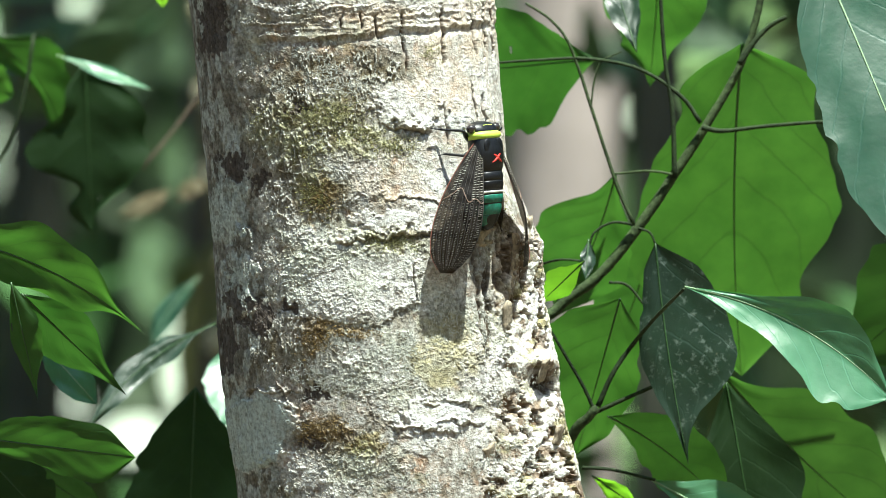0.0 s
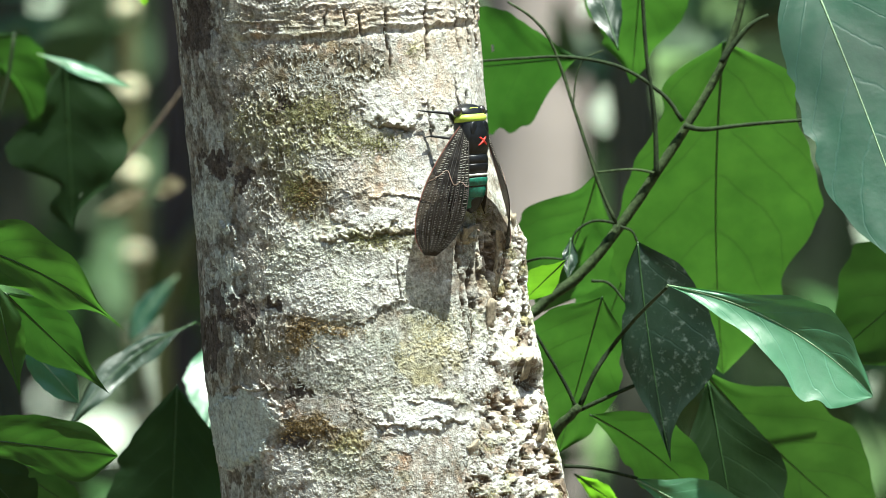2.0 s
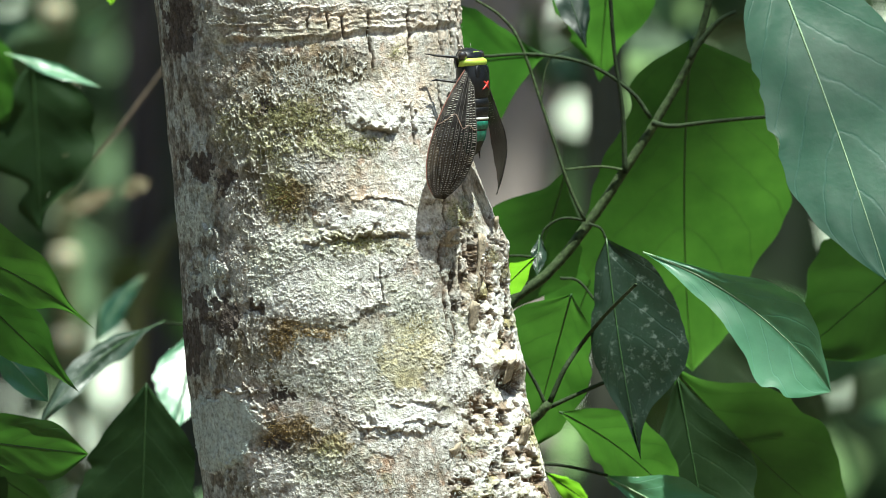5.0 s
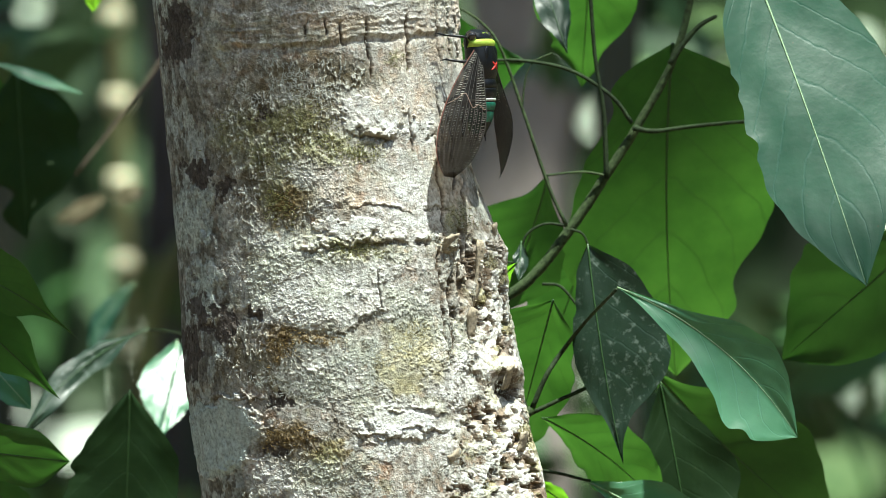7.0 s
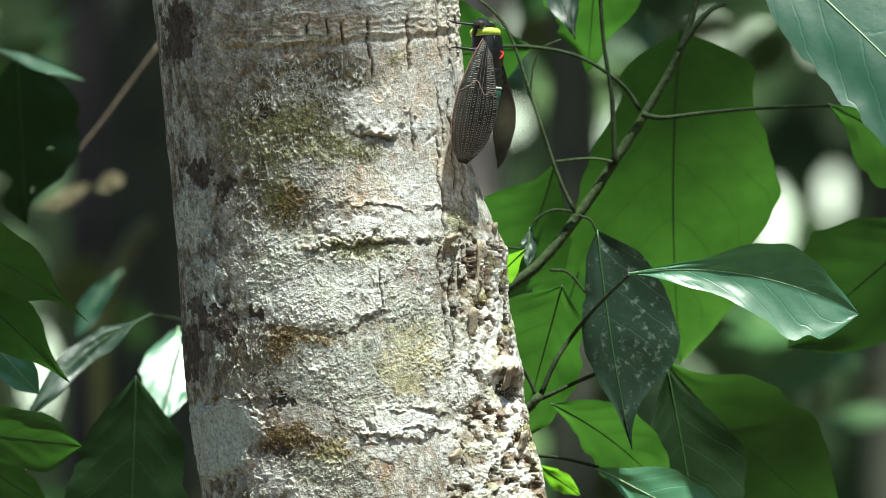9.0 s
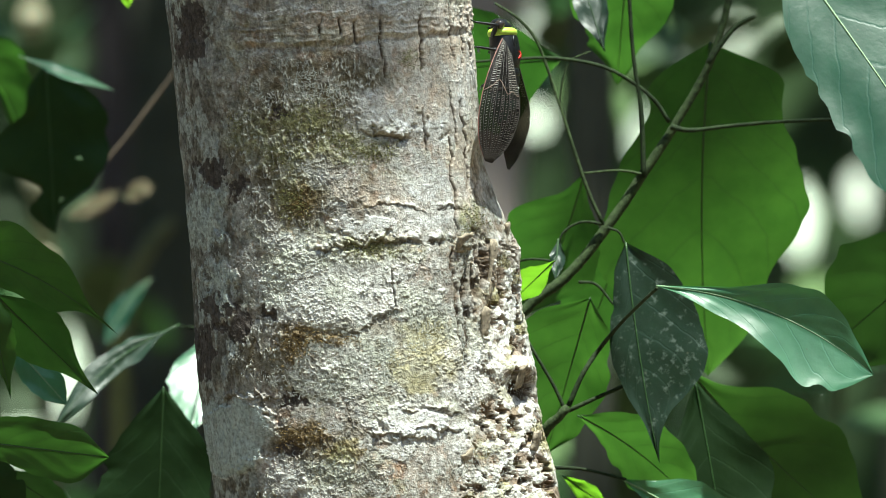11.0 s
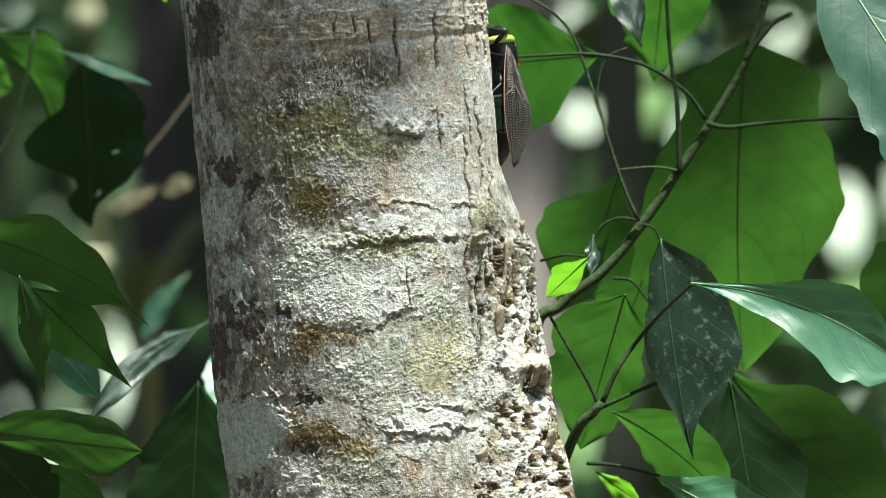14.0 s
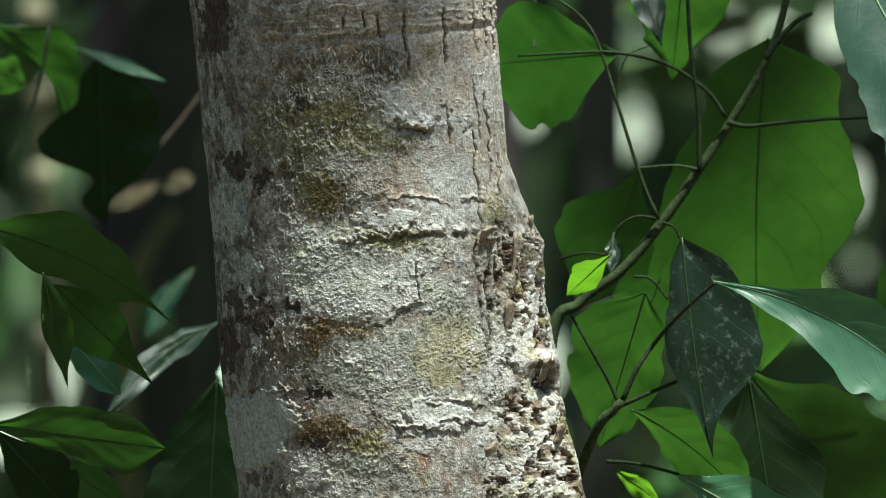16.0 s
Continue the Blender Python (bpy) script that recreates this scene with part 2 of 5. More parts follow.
RED = [(655, 46, 80, 12), (600, 100, 100, 26), (760, 130, 56, 56), (850, 20, 40, 30), (735, 345, 90, 10), (720, 820, 60, 30), (690, 300, 60, 24)]
CRACKS = [(714, 30, 100, 4.0), (718, 90, 135, 2.6), (783, 22, 122, 4.2), (834, -40, 96, 4.5), (852, -30, 110, 3.2), (839, 150, 250, 2.4),
          (842, 240, 420, 3.6), (861, 170, 330, 3.8), (872, 20, 110, 2.6), (880, 280, 350, 3.6), (608, 30, 64, 3.2), (640, 30, 60, 2.6), (668, 34, 70, 3.0), (790, 190, 260, 2.0),
          (848, 430, 640, 6.5), (862, 480, 610, 8.0), (905, 430, 560, 5.0), (925, 440, 540, 6.0), (735, 470, 530, 1.6)]
SCARS = [(600, 860, 424, -0.035, 5, 8.0), (740, 860, 716, -0.02, 3.5, 6.0), (640, 860, 352, 0.05, 3.0, 4.5), (520, 650, 578, 0.22, 4, 5.0),
         (410, 530, 694, -0.02, 3, 5.0), (695, 830, 226, 0.06, 6, 14.0), (690, 850, 752, -0.03, 3, 5.0)]


OLIVE = [(790, 618, 58, 60), (762, 655, 40, 30), (650, 790, 26, 34)]
PLATES = [(722, 192, 66, 34), (690, 394, 62, 22), (768, 738, 72, 32), (620, 500, 128, 78), (470, 752, 66, 70), (430, 478, 26, 84)]


def patch_mask(u, v, wu, wv, patches, soft=0.35):
    m = np.zeros_like(u)
    for pu, pv, ru, rv in patches:
        d = np.sqrt(((u + wu - pu) / ru) ** 2 + ((v + wv - pv) / rv) ** 2)
        m = np.maximum(m, 1 - smooth(1 - soft, 1 + soft * 0.4, d))
    return m


def blend(c, colour, m):
    return c * (1 - m[..., None]) + np.array(colour) * m[..., None]


FLAKES = [(52, 418, 20, 14, 10, 0.2), (66, 470, 12, 52, 9, -0.05), (82, 408, 14, 26, 3, 0.3), (74, 650, 26, 18, 12, 0.3), (60, 560, 14, 26, 6, 0.1), (78, 770, 20, 18, 8, -0.2), (46, 800, 16, 14, 6, 0.4)]


def frame_at(theta, v, h):
    p = Vector([float(q) for q in trunk_place(np.array(theta), np.array(float(v)), np.array(float(h)))])
    n = Vector((math.sin(theta), -math.cos(theta), 0))
    return Matrix.Translation(p) @ Matrix((Vector((0, 0, 1)).cross(n), Vector((0, 0, 1)), n)).transposed().to_4x4()


def lichen_scales(tree, T, V, s, chance):
    """Little upturned scales of the crust lichen."""
    rng = np.random.RandomState(3)
    w = np.clip(chance - 0.3, 0, None).ravel()
    pick = rng.choice(w.size, 13000, replace=False, p=w / w.sum())
    th, v = T.ravel()[pick], V.ravel()[pick]
    x, y, z = trunk_place(th, v, rng.uniform(0.3, 1.0, len(pick)))
    a = rng.uniform(0, 6.28, len(pick))
    L, W, up = rng.uniform(3.0, 8.5, len(pick)) * U, rng.uniform(0.5, 1.2, len(pick)) * U, rng.uniform(0.2, 0.9, len(pick)) * U
    n = np.stack([np.sin(th), -np.cos(th), 0 * th], -1)
    side = np.stack([np.cos(th), np.sin(th), 0 * th], -1)
    top = np.stack([0 * th, 0 * th, 1 + 0 * th], -1)
    d = side * np.cos(a)[:, None] + top * np.sin(a)[:, None]
    e = -side * np.sin(a)[:, None] + top * np.cos(a)[:, None]
    c = np.stack([x, y, z], -1)
    pts = []
    for fl, fw, fu in ((-0.5, -0.5, -0.6), (-0.5, 0.5, -0.6), (0.1, 0.6, 0.9), (0.1, -0.6, 0.9), (0.5, 0.35, 0.5), (0.5, -0.35, 0.5)):
        pts.append(c + d * (L * fl)[:, None] + e * (W * fw)[:, None] + n * (up * fu)[:, None])
    verts = np.stack(pts, 1).reshape(-1, 3)
    k = np.arange(len(pick))[:, None] * 6
    faces = np.concatenate([k + np.array([[0, 1, 2, 3]]), k + np.array([[3, 2, 4, 5]])]).tolist()
    ob = mesh_object("lichen", verts.tolist(), faces, plain("pale_lichen", (0.46, 0.47, 0.42), 0.9, 0.3, 700.0), tree, False, "white crust lichen scales")
    tagged(ob, kind="stuff")


def moss_tuft(trunk, pu, pv, ru, rv, k, mat):
    """A low cushion of moss: many short curved blades."""
    rng = random.Random(100 + k)
    verts, faces = [], []
    for _ in range(int(ru * rv * 0.22)):
        u, v = pu + rng.gauss(0, 0.45) * ru, pv + rng.gauss(0, 0.45) * rv
        c, r = trunk_line(float(v))
        f = (u - c) / r
        if abs(f) > 0.97:
            continue
        m = frame_at(math.asin(f), v, 1.0)
        a, L = rng.uniform(0, 6.28), rng.uniform(2.5, 8) * U
        d = Vector((math.cos(a), math.sin(a) * 0.7 + 0.2, 0))
        e = Vector((-math.sin(a), math.cos(a), 0)) * (0.6 * U)
        o = len(verts)
        for q in (-e, e, d * L * 0.5 + e * 0.9 + Vector((0, 0, L * 0.5)), d * L * 0.5 - e * 0.9 + Vector((0, 0, L * 0.5)), d * L + Vector((0, 0, L * 0.45))):
            verts.append(m @ q)
        faces += [(o, o + 1, o + 2, o + 3), (o + 3, o + 2, o + 4)]
    mesh_object("moss", verts, faces, mat, trunk, False, "olive green moss tuft" if mat is MOSS_MAT else "ochre brown moss tuft")


def bark_flake(trunk, deg, pv, wide, high, out, turn, k):
    """A torn piece of bark that stands off the trunk, with thickness."""
    m = frame_at(radians(deg), pv, -2.0) @ Matrix.Rotation(turn, 4, "Z")
    bm = bmesh.new()
    grid = []
    for i in range(9):
        for j in range(7):
            x, y = j / 3 - 1, i / 4 - 1
            edge = 1 + 0.35 * noise.noise(Vector((x * 1.7, y * 1.7, k * 5.1)))
            lift = out * (0.5 + 0.5 * y) + 2.5 * noise.noise(Vector((x * 3, y * 3, k * 2.2))) - 3 * x * x
            grid.append(bm.verts.new(m @ (Vector((x * wide * edge, y * high * edge, lift)) * U)))
    for i in range(8):
        for j in range(6):
            a = i * 7 + j
            bm.faces.new((grid[a], grid[a + 1], grid[a + 8], grid[a + 7]))
    bmesh.ops.recalc_face_normals(bm, faces=bm.faces)
    bmesh.ops.solidify(bm, geom=bm.faces[:], thickness=5 * U)
    part("bark_flake", bm, FLAKE_MAT, trunk, "torn pale flake of bark")


OCHRE_MAT = plain("ochre_moss", (0.175, 0.118, 0.04), 0.9, 0.5, 500.0)
MOSS_MAT = plain("olive_moss", (0.18, 0.175, 0.062), 0.9, 0.5, 500.0)
FLAKE_MAT = plain("torn_bark", (0.33, 0.275, 0.20), 0.9, 0.45, 420.0, bump=1.0)


def build_trunk():
    vs = np.concatenate([np.linspace(-3200, -160, 40)[:-1], np.arange(-160, -25, 5.0), np.arange(-25, 905, 1.2), np.arange(905, 1100, 5.0), np.linspace(1100, 5060, 50)])
    th = np.concatenate([np.arange(-1.72, 1.80, 1.25 / 270), np.linspace(1.80, 2 * math.pi - 1.72, 46)[:-1]])
    T, V = np.meshgrid(th, vs)
    c, r = trunk_line(V)
    front = np.cos(T) > -0.25
    u = c + (r + flare(T, V)) * np.sin(T)
    u = np.where(front, u, 300 + 40 * T)
    s = r * T
    wu = (fbm(s / 28, V / 28, 5) - 0.5) * 62 + (fbm(s / 7, V / 7, 6, 3) - 0.5) * 20
    wv = (fbm(s / 28, V / 28, 7) - 0.5) * 52 + (fbm(s / 7, V / 7, 8, 3) - 0.5) * 18
    n_large = fbm(s / 120, V / 110, 11)
    n_mid = fbm(s / 34, V / 30, 12)
    n_fine = fbm(s / 9, V / 9, 13, 3)
    n_grain = vnoise(s / 4.2, V / 4.2, 14)
    grey, pale = patch_mask(u, V, wu, wv, GREY, 0.2), patch_mask(u, V, wu, wv, PALE, 0.5)
    slab = patch_mask(u, V, wu * 0.5, wv * 0.5, SLAB, 0.16) * front
    rim = np.exp(-((slab - 0.3) / 0.22) ** 2) * front
    brown, sleek = patch_mask(u, V, wu, wv, BROWN, 0.6) * front, patch_mask(u, V, wu, wv, SLEEK, 0.6) * front
    moss, ochre = patch_mask(u, V, wu, wv, MOSS, 0.7), patch_mask(u, V, wu, wv, OCHRE, 0.5)
    dark, red = patch_mask(u, V, wu, wv, DARK, 0.3), patch_mask(u, V, wu, wv, RED, 0.8)
    rough = smooth(0, 70, u + wu * 0.8 - (905 - 0.16 * (V - 420)) + 40 * smooth(700, 420, V)) * smooth(360, 470, V + wv)
    rough = np.where(front, rough, 0.3 * smooth(0.5, 0.7, n_large))
    # Flank turned from the sun: mask for dark bark and painted shade.
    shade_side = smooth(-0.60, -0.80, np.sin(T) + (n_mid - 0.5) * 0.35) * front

    # crust of lichen: raised scribbles on most of the lit face
    crust = smooth(0.30, 0.55, n_mid * 0.6 + n_fine * 0.4 + 0.12 * pale) * (1 - 0.85 * shade_side)
    crust = crust * (1 - grey) * (1 - 0.6 * ochre) * (1 - slab)
    live = smooth(0.36, 0.62, fbm(s / 62, V / 48, 23, 4))
    bend = (n_fine - 0.5) * 1.2
    scrib = np.exp(-((fbm(s / 8 + bend, V / 7 - bend, 21, 2) - 0.5) / 0.045) ** 2)
    scrib2 = np.exp(-((fbm(s / 12 - bend, V / 10 + bend, 22, 3) - 0.5) / 0.032) ** 2)
    h = (n_large - 0.5) * 10 + (n_mid - 0.5) * 1.6 + (n_fine - 0.5) * 0.5 + (n_grain - 0.5) * 0.35
    strand = np.exp(-((fbm(s / 6.5 + bend * 0.7, V / 15 - bend * 0.4, 25, 3) - 0.5) / 0.05) ** 2) * smooth(0.36, 0.5, fbm(s / 17, V / 21, 26, 3))
    strand = strand * (1 - slab) * (1 - 0.9 * shade_side)
    crust_h = smooth(0.30, 0.55, n_mid + 0.1 * pale) * (1 - 0.85 * shade_side) * (1 - grey) * (1 - slab)
    h = h + crust_h * (0.5 + (0.12 + 1.2 * live) * (1.5 * scrib + 1.5 * scrib2) * (1 - 0.75 * sleek) * (1 - 0.35 * brown)) * 0.62 + brown * 2.2 * strand + 1.1 * strand * (1 - sleek)
    h = h * (1 - 0.75 * slab) + slab * 2.2 + rim * 1.6
    h = h + grey * 1.4 + moss * (0.6 + 1.6 * (n_fine - 0.4) + 1.6 * (n_grain - 0.5)) + ochre * 1.0 * (n_grain - 0.5)
    h = h - dark * 1.5
    furrow = np.exp(-((fbm(s / 7, V / 42, 81, 3) - 0.5) / 0.05) ** 2)
    h = h - shade_side * furrow * 2.6
    # ring ridges near the top, with a step below them
    w = (fbm(s / 40, V / 60, 31) - 0.5) * 22 + (n_fine - 0.5) * 7
    base = V + 0.105 * (u - 640) + w * 0.55 + 22 * ((u - 640) / 250.0) ** 2 * (u < 640)
    on = smooth(425, 470, u + wu * 0.3) * front
    for vb, width, high in ((-8, 4, 0.7), (14, 2.6, 1.0), (27, 2.2, 0.8), (40, 3.0, 1.4), (52, 2.4, 0.9), (63, 4.0, 1.6)):
        ring = base + 16 * (fbm(s / 34 + vb, V / 80, 34, 4) - 0.5)
        h = h + on * high * np.exp(-((ring - vb) / width) ** 2) * smooth(0.25, 0.6, fbm(s / 24, V / 9, 32, 3)) * 1.5
    h = h + on * 2.2 * smooth(72, 60, base) * smooth(-120, 40, base)
    h = h - on * 2 * np.exp(-((base - 74) / 6) ** 2)
    # scars and slits across
    slit = np.zeros_like(h)
    for u0, u1, v0, slope, width, high in SCARS:
        d = V + w * 1.3 + (n_fine - 0.5) * 9 - v0 - slope * (u - u0)
        m = smooth(u0 - 12, u0 + 14, u + wu * 0.3) * smooth(u1 + 14, u1 - 12, u + wu * 0.3) * front
        h = h + m * smooth(0.25, 0.5, fbm(s / 30, V * 0 + v0, 33, 3)) * 0.5 * (high * np.exp(-((d + width) / (width * 1.4)) ** 2) - high * 0.9 * np.exp(-((d - width * 0.6) / (width * 0.7)) ** 2))
        m = m * smooth(0.3, 0.55, fbm(s / 30, V * 0 + v0, 33, 3))
        slit = np.maximum(slit, m * np.exp(-((d - width * 0.6) / (width * 0.6)) ** 2))
    # upright cracks
    crack = np.zeros_like(h)
    for cu, v0, v1, width in CRACKS:
        d = u + (fbm(s * 0 + cu, V / 22, 41, 4) - 0.5) * 14 - cu - 0.085 * (V - (v0 + v1) / 2)
        m = smooth(v0 - 8, v0 + 10, V + wv * 0.2) * smooth(v1 + 8, v1 - 10, V + wv * 0.2) * front
        m = m * (0.7 + 0.3 * smooth(0.3, 0.45, fbm(s * 0 + cu, V / 18, 42, 2)))
        crack = np.maximum(crack, m * np.exp(-(d / (width * (0.7 if cu < 830 else 0.5))) ** 2))
    plate = smooth(0.42, 0.52, patch_mask(u, V, wu * 0.9, wv * 0.9, PLATES, 0.25))
    h = h - crack * 7 + smooth(0.42, 0.62, pale) * 0.8 * (1 - rough) + plate * 3.0
    # pitted, corky bark on the ridge
    hollow = patch_mask(u, V, wu * 0.35, wv * 0.35, [(884, 455, 22, 66), (868, 520, 12, 50)], 0.45)
    step = fbm(s / 32 + bend * 0.4, V / 19 - bend * 0.4, 51, 5, 0.55) * 8
    cork = (np.floor(step) + smooth(0.7, 1.0, step - np.floor(step))) / 8
    pits = smooth(0.52, 0.56, fbm(s / 14, V / 11, 52, 4)) * smooth(0.38, 0.5, fbm(s / 34, V / 40, 54, 3))
    cork2 = fbm(s / 8, V / 7, 53, 3)
    h = h + rough * (1 - 0.7 * hollow) * (6 * (cork - 0.5) + 2.0 * (cork2 - 0.5) - 13 * pits)
    # torn hollow under the ridge's top, and the broken knob with a hole
    groove = smooth(0.48, 0.56, fbm(s / 9 + bend * 0.4, V / 26, 94, 4, 0.55)) * smooth(0.1, 0.6, hollow)
    h = h - hollow * 5 - groove * 9
    lip = patch_mask(u, V, wu * 0.3, wv * 0.3, [(862, 420, 16, 14), (905, 452, 9, 46)], 0.6)
    h = h + lip * 11
    knob = np.exp(-(((T - 1.30) / 0.13) ** 2 + ((V - 640) / 18) ** 2)) * front
    hole = np.exp(-(((T - 1.36) / 0.14) ** 2 + ((V - 674) / 19) ** 2)) * front
    h = h + 20 * knob - 30 * hole
    # little insect holes and warts on the smooth face
    wart = smooth(0.74, 0.84, vnoise(s / 11, V / 8, 61)) * (1 - rough)
    h = h + wart * 0.9 * (pale > 0.3)

    # colour
    col = np.empty(T.shape + (3,))
    col[:] = (0.25, 0.215, 0.18)
    col = blend(col, (0.39, 0.37, 0.335), smooth(0.4, 0.62, n_large * 0.5 + n_fine * 0.5))
    col = blend(col, (0.40, 0.265, 0.185), red * 0.85)
    rust = smooth(0.56, 0.66, fbm(s / 22, V / 20, 73, 5, 0.6)) * front
    col = blend(col, (0.30, 0.19, 0.12), rust * 0.7)
    col = blend(col, (0.56, 0.55, 0.525), crust * np.clip(0.10 + 0.5 * scrib + 0.5 * scrib2 + 0.15 * live * smooth(0.4, 0.6, n_fine), 0, 1))
    col = blend(col, (0.46, 0.455, 0.43), crust * smooth(0.5, 0.62, n_large) * 0.35)
    col = blend(col, (0.69, 0.68, 0.665), np.clip(pale * (0.14 + 0.30 * smooth(0.38, 0.62, n_fine) + 0.4 * scrib + 0.3 * scrib2) + plate * 0.35, 0, 0.95))
    bare = smooth(0.56, 0.68, fbm(s / 52, V / 30, 71, 5, 0.6)) * (1 - pale * 0.7) * front
    col = blend(col, (0.20, 0.165, 0.125), bare * 0.85)
    greenish = smooth(0.52, 0.66, fbm(s / 60, V / 44, 72, 5, 0.6))
    col = blend(col, (0.33, 0.36, 0.21), greenish * 0.25)
    col = blend(col, (0.68, 0.67, 0.655), sleek * (0.15 + 0.5 * smooth(0.36, 0.6, n_mid)) * (1 - rough) * (0.45 + 0.55 * smooth(600, 800, u)))
    tan = patch_mask(u, V, wu, wv, TAN, 0.8) * front
    col = blend(col, (0.54, 0.44, 0.345), tan * (0.38 + 0.5 * smooth(0.4, 0.6, fbm(s / 24, V / 40, 86, 5, 0.6))))
    sage = patch_mask(u, V, wu, wv, SAGE, 0.6) * front
    col = blend(col, (0.36, 0.375, 0.30), sage * (0.25 + 0.45 * smooth(0.4, 0.6, n_mid)))
    nick = np.exp(-((fbm(s / 12 + bend, V / 6 - bend * 0.5, 87, 2) - 0.5) / 0.03) ** 2) * smooth(0.5, 0.6, fbm(s / 14, V / 11, 88, 3)) * (1 - slab)
    col = blend(col, (0.15, 0.13, 0.10), nick * 0.6 * front)
    col = blend(col, (0.13, 0.105, 0.065), brown * (0.5 + 0.5 * smooth(0.36, 0.55, fbm(s / 30, V / 34, 84, 4))))
    col = blend(col, (0.62, 0.62, 0.57), np.clip(strand, 0, 1) * (0.35 + 0.55 * brown) * (1 - 0.5 * ochre))
    # Dark bark of the flank, with its shade put into the colour.
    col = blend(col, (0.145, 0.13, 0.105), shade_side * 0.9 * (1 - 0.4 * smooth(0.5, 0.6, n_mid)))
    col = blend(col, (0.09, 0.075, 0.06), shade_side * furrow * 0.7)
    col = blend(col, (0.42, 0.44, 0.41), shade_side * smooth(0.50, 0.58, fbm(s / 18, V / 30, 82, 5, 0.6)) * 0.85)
    col = blend(col, (0.44, 0.48, 0.44), grey * (0.6 + 0.4 * smooth(0.3, 0.55, n_fine)))
    col = blend(col, (0.20, 0.19, 0.16), grey * smooth(0.60, 0.68, fbm(s / 11, V / 13, 83, 4)) * 0.8)
    col = blend(col, (0.46, 0.52, 0.50), slab * (0.9 - 0.25 * smooth(0.55, 0.65, fbm(s / 13, V / 17, 85, 4))))
    col = blend(col, (0.62, 0.62, 0.58), rim * smooth(0.35, 0.55, n_fine) * 0.8)
    col = blend(col, (0.27, 0.265, 0.12), moss * (0.2 + 0.5 * smooth(0.42, 0.6, n_fine)))
    col = blend(col, (0.18, 0.125, 0.06), ochre * (0.35 + 0.5 * smooth(0.35, 0.6, n_fine)))
    olive = patch_mask(u, V, wu, wv, OLIVE, 0.35) * front
    col = blend(col, (0.34, 0.305, 0.17), olive * (0.45 + 0.35 * smooth(0.36, 0.62, fbm(s / 24, V / 12, 93, 4))))
    col = blend(col, (0.075, 0.058, 0.05), smooth(0.15, 0.6, dark) * 0.92)
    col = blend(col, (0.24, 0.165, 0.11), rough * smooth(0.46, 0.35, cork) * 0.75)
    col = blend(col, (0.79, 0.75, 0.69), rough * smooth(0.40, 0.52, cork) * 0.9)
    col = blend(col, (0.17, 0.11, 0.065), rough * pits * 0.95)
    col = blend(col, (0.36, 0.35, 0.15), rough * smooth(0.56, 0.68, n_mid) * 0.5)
    # Cracks, slits, grooves and hole: brown bark plus recess shade in the colour.
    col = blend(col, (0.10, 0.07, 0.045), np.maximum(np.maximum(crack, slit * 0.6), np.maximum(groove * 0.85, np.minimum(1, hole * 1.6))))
    mottle = 0.72 + 0.36 * smooth(0.36, 0.6, fbm(s / 9, V / 12, 91, 4, 0.65))
    mottle = 1 + (mottle - 1) * (1 - 0.6 * sleek) * (1 - 0.7 * slab)
    col = np.minimum(col * (0.9 + 0.3 * n_grain[..., None]) * mottle[..., None], 0.64 + 0.13 * rough[..., None])
    x, y, z = trunk_place(T, V, h)
    rows, cols = T.shape
    me = bpy.data.meshes.new("bark")
    co = np.stack([x, y, z], -1).reshape(-1, 3)
    i = np.arange(rows - 1)[:, None] * cols
    j = np.arange(cols)[None, :]
    k = (j + 1) % cols
    quads = np.stack([i + j, i + cols + j, i + cols + k, i + k], -1).reshape(-1, 4)
    me.vertices.add(len(co))
    me.vertices.foreach_set("co", co.ravel())
    me.loops.add(quads.size)
    me.loops.foreach_set("vertex_index", quads.ravel())
    me.polygons.add(len(quads))
    me.polygons.foreach_set("loop_start", np.arange(0, quads.size, 4))
    me.polygons.foreach_set("use_smooth", np.ones(len(quads), bool))
    me.update()
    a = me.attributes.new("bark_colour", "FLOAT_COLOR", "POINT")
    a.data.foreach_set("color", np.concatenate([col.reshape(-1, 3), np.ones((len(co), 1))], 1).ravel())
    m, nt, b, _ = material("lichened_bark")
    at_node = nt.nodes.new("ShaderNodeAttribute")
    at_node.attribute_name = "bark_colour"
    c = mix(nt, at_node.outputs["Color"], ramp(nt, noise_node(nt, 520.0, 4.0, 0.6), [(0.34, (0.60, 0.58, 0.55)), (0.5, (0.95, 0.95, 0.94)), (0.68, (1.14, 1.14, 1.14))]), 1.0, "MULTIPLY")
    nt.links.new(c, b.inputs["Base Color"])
    b.inputs["Roughness"].default_value = 0.9
    b.inputs["Specular IOR Level"].default_value = 0.25
    wire = ramp(nt, noise_node(nt, 560.0, 2.0, 0.5), [(0.40, (0, 0, 0)), (0.5, (1, 1, 1)), (0.6, (0, 0, 0))])
    bumped(nt, b, mix(nt, noise_node(nt, 900.0, 4.0, 0.6), wire, 0.55), 0.6, 0.0006)
    me.materials.append(m)
    tree = empty("tree", (0, 0, 0))
    tagged(tree, "leaning pale tree trunk crusted with white lichen and moss", "tree")
    ob = new("trunk", me)
    ob.parent = tree
    lichen_scales(tree, T, V, s, crust * (0.35 + 0.65 * live) * (1 - 0.6 * sleek) * (1 - hollow) * (u > 445) * front * (V > -30) * (V < 910))
    for k, (pu, pv, ru, rv) in enumerate(MOSS):
        moss_tuft(ob, pu, pv, ru, rv, k, MOSS_MAT)
    for k, (pu, pv, ru, rv) in enumerate(OCHRE):
        moss_tuft(ob, pu, pv, ru, rv, k + 20, OCHRE_MAT)
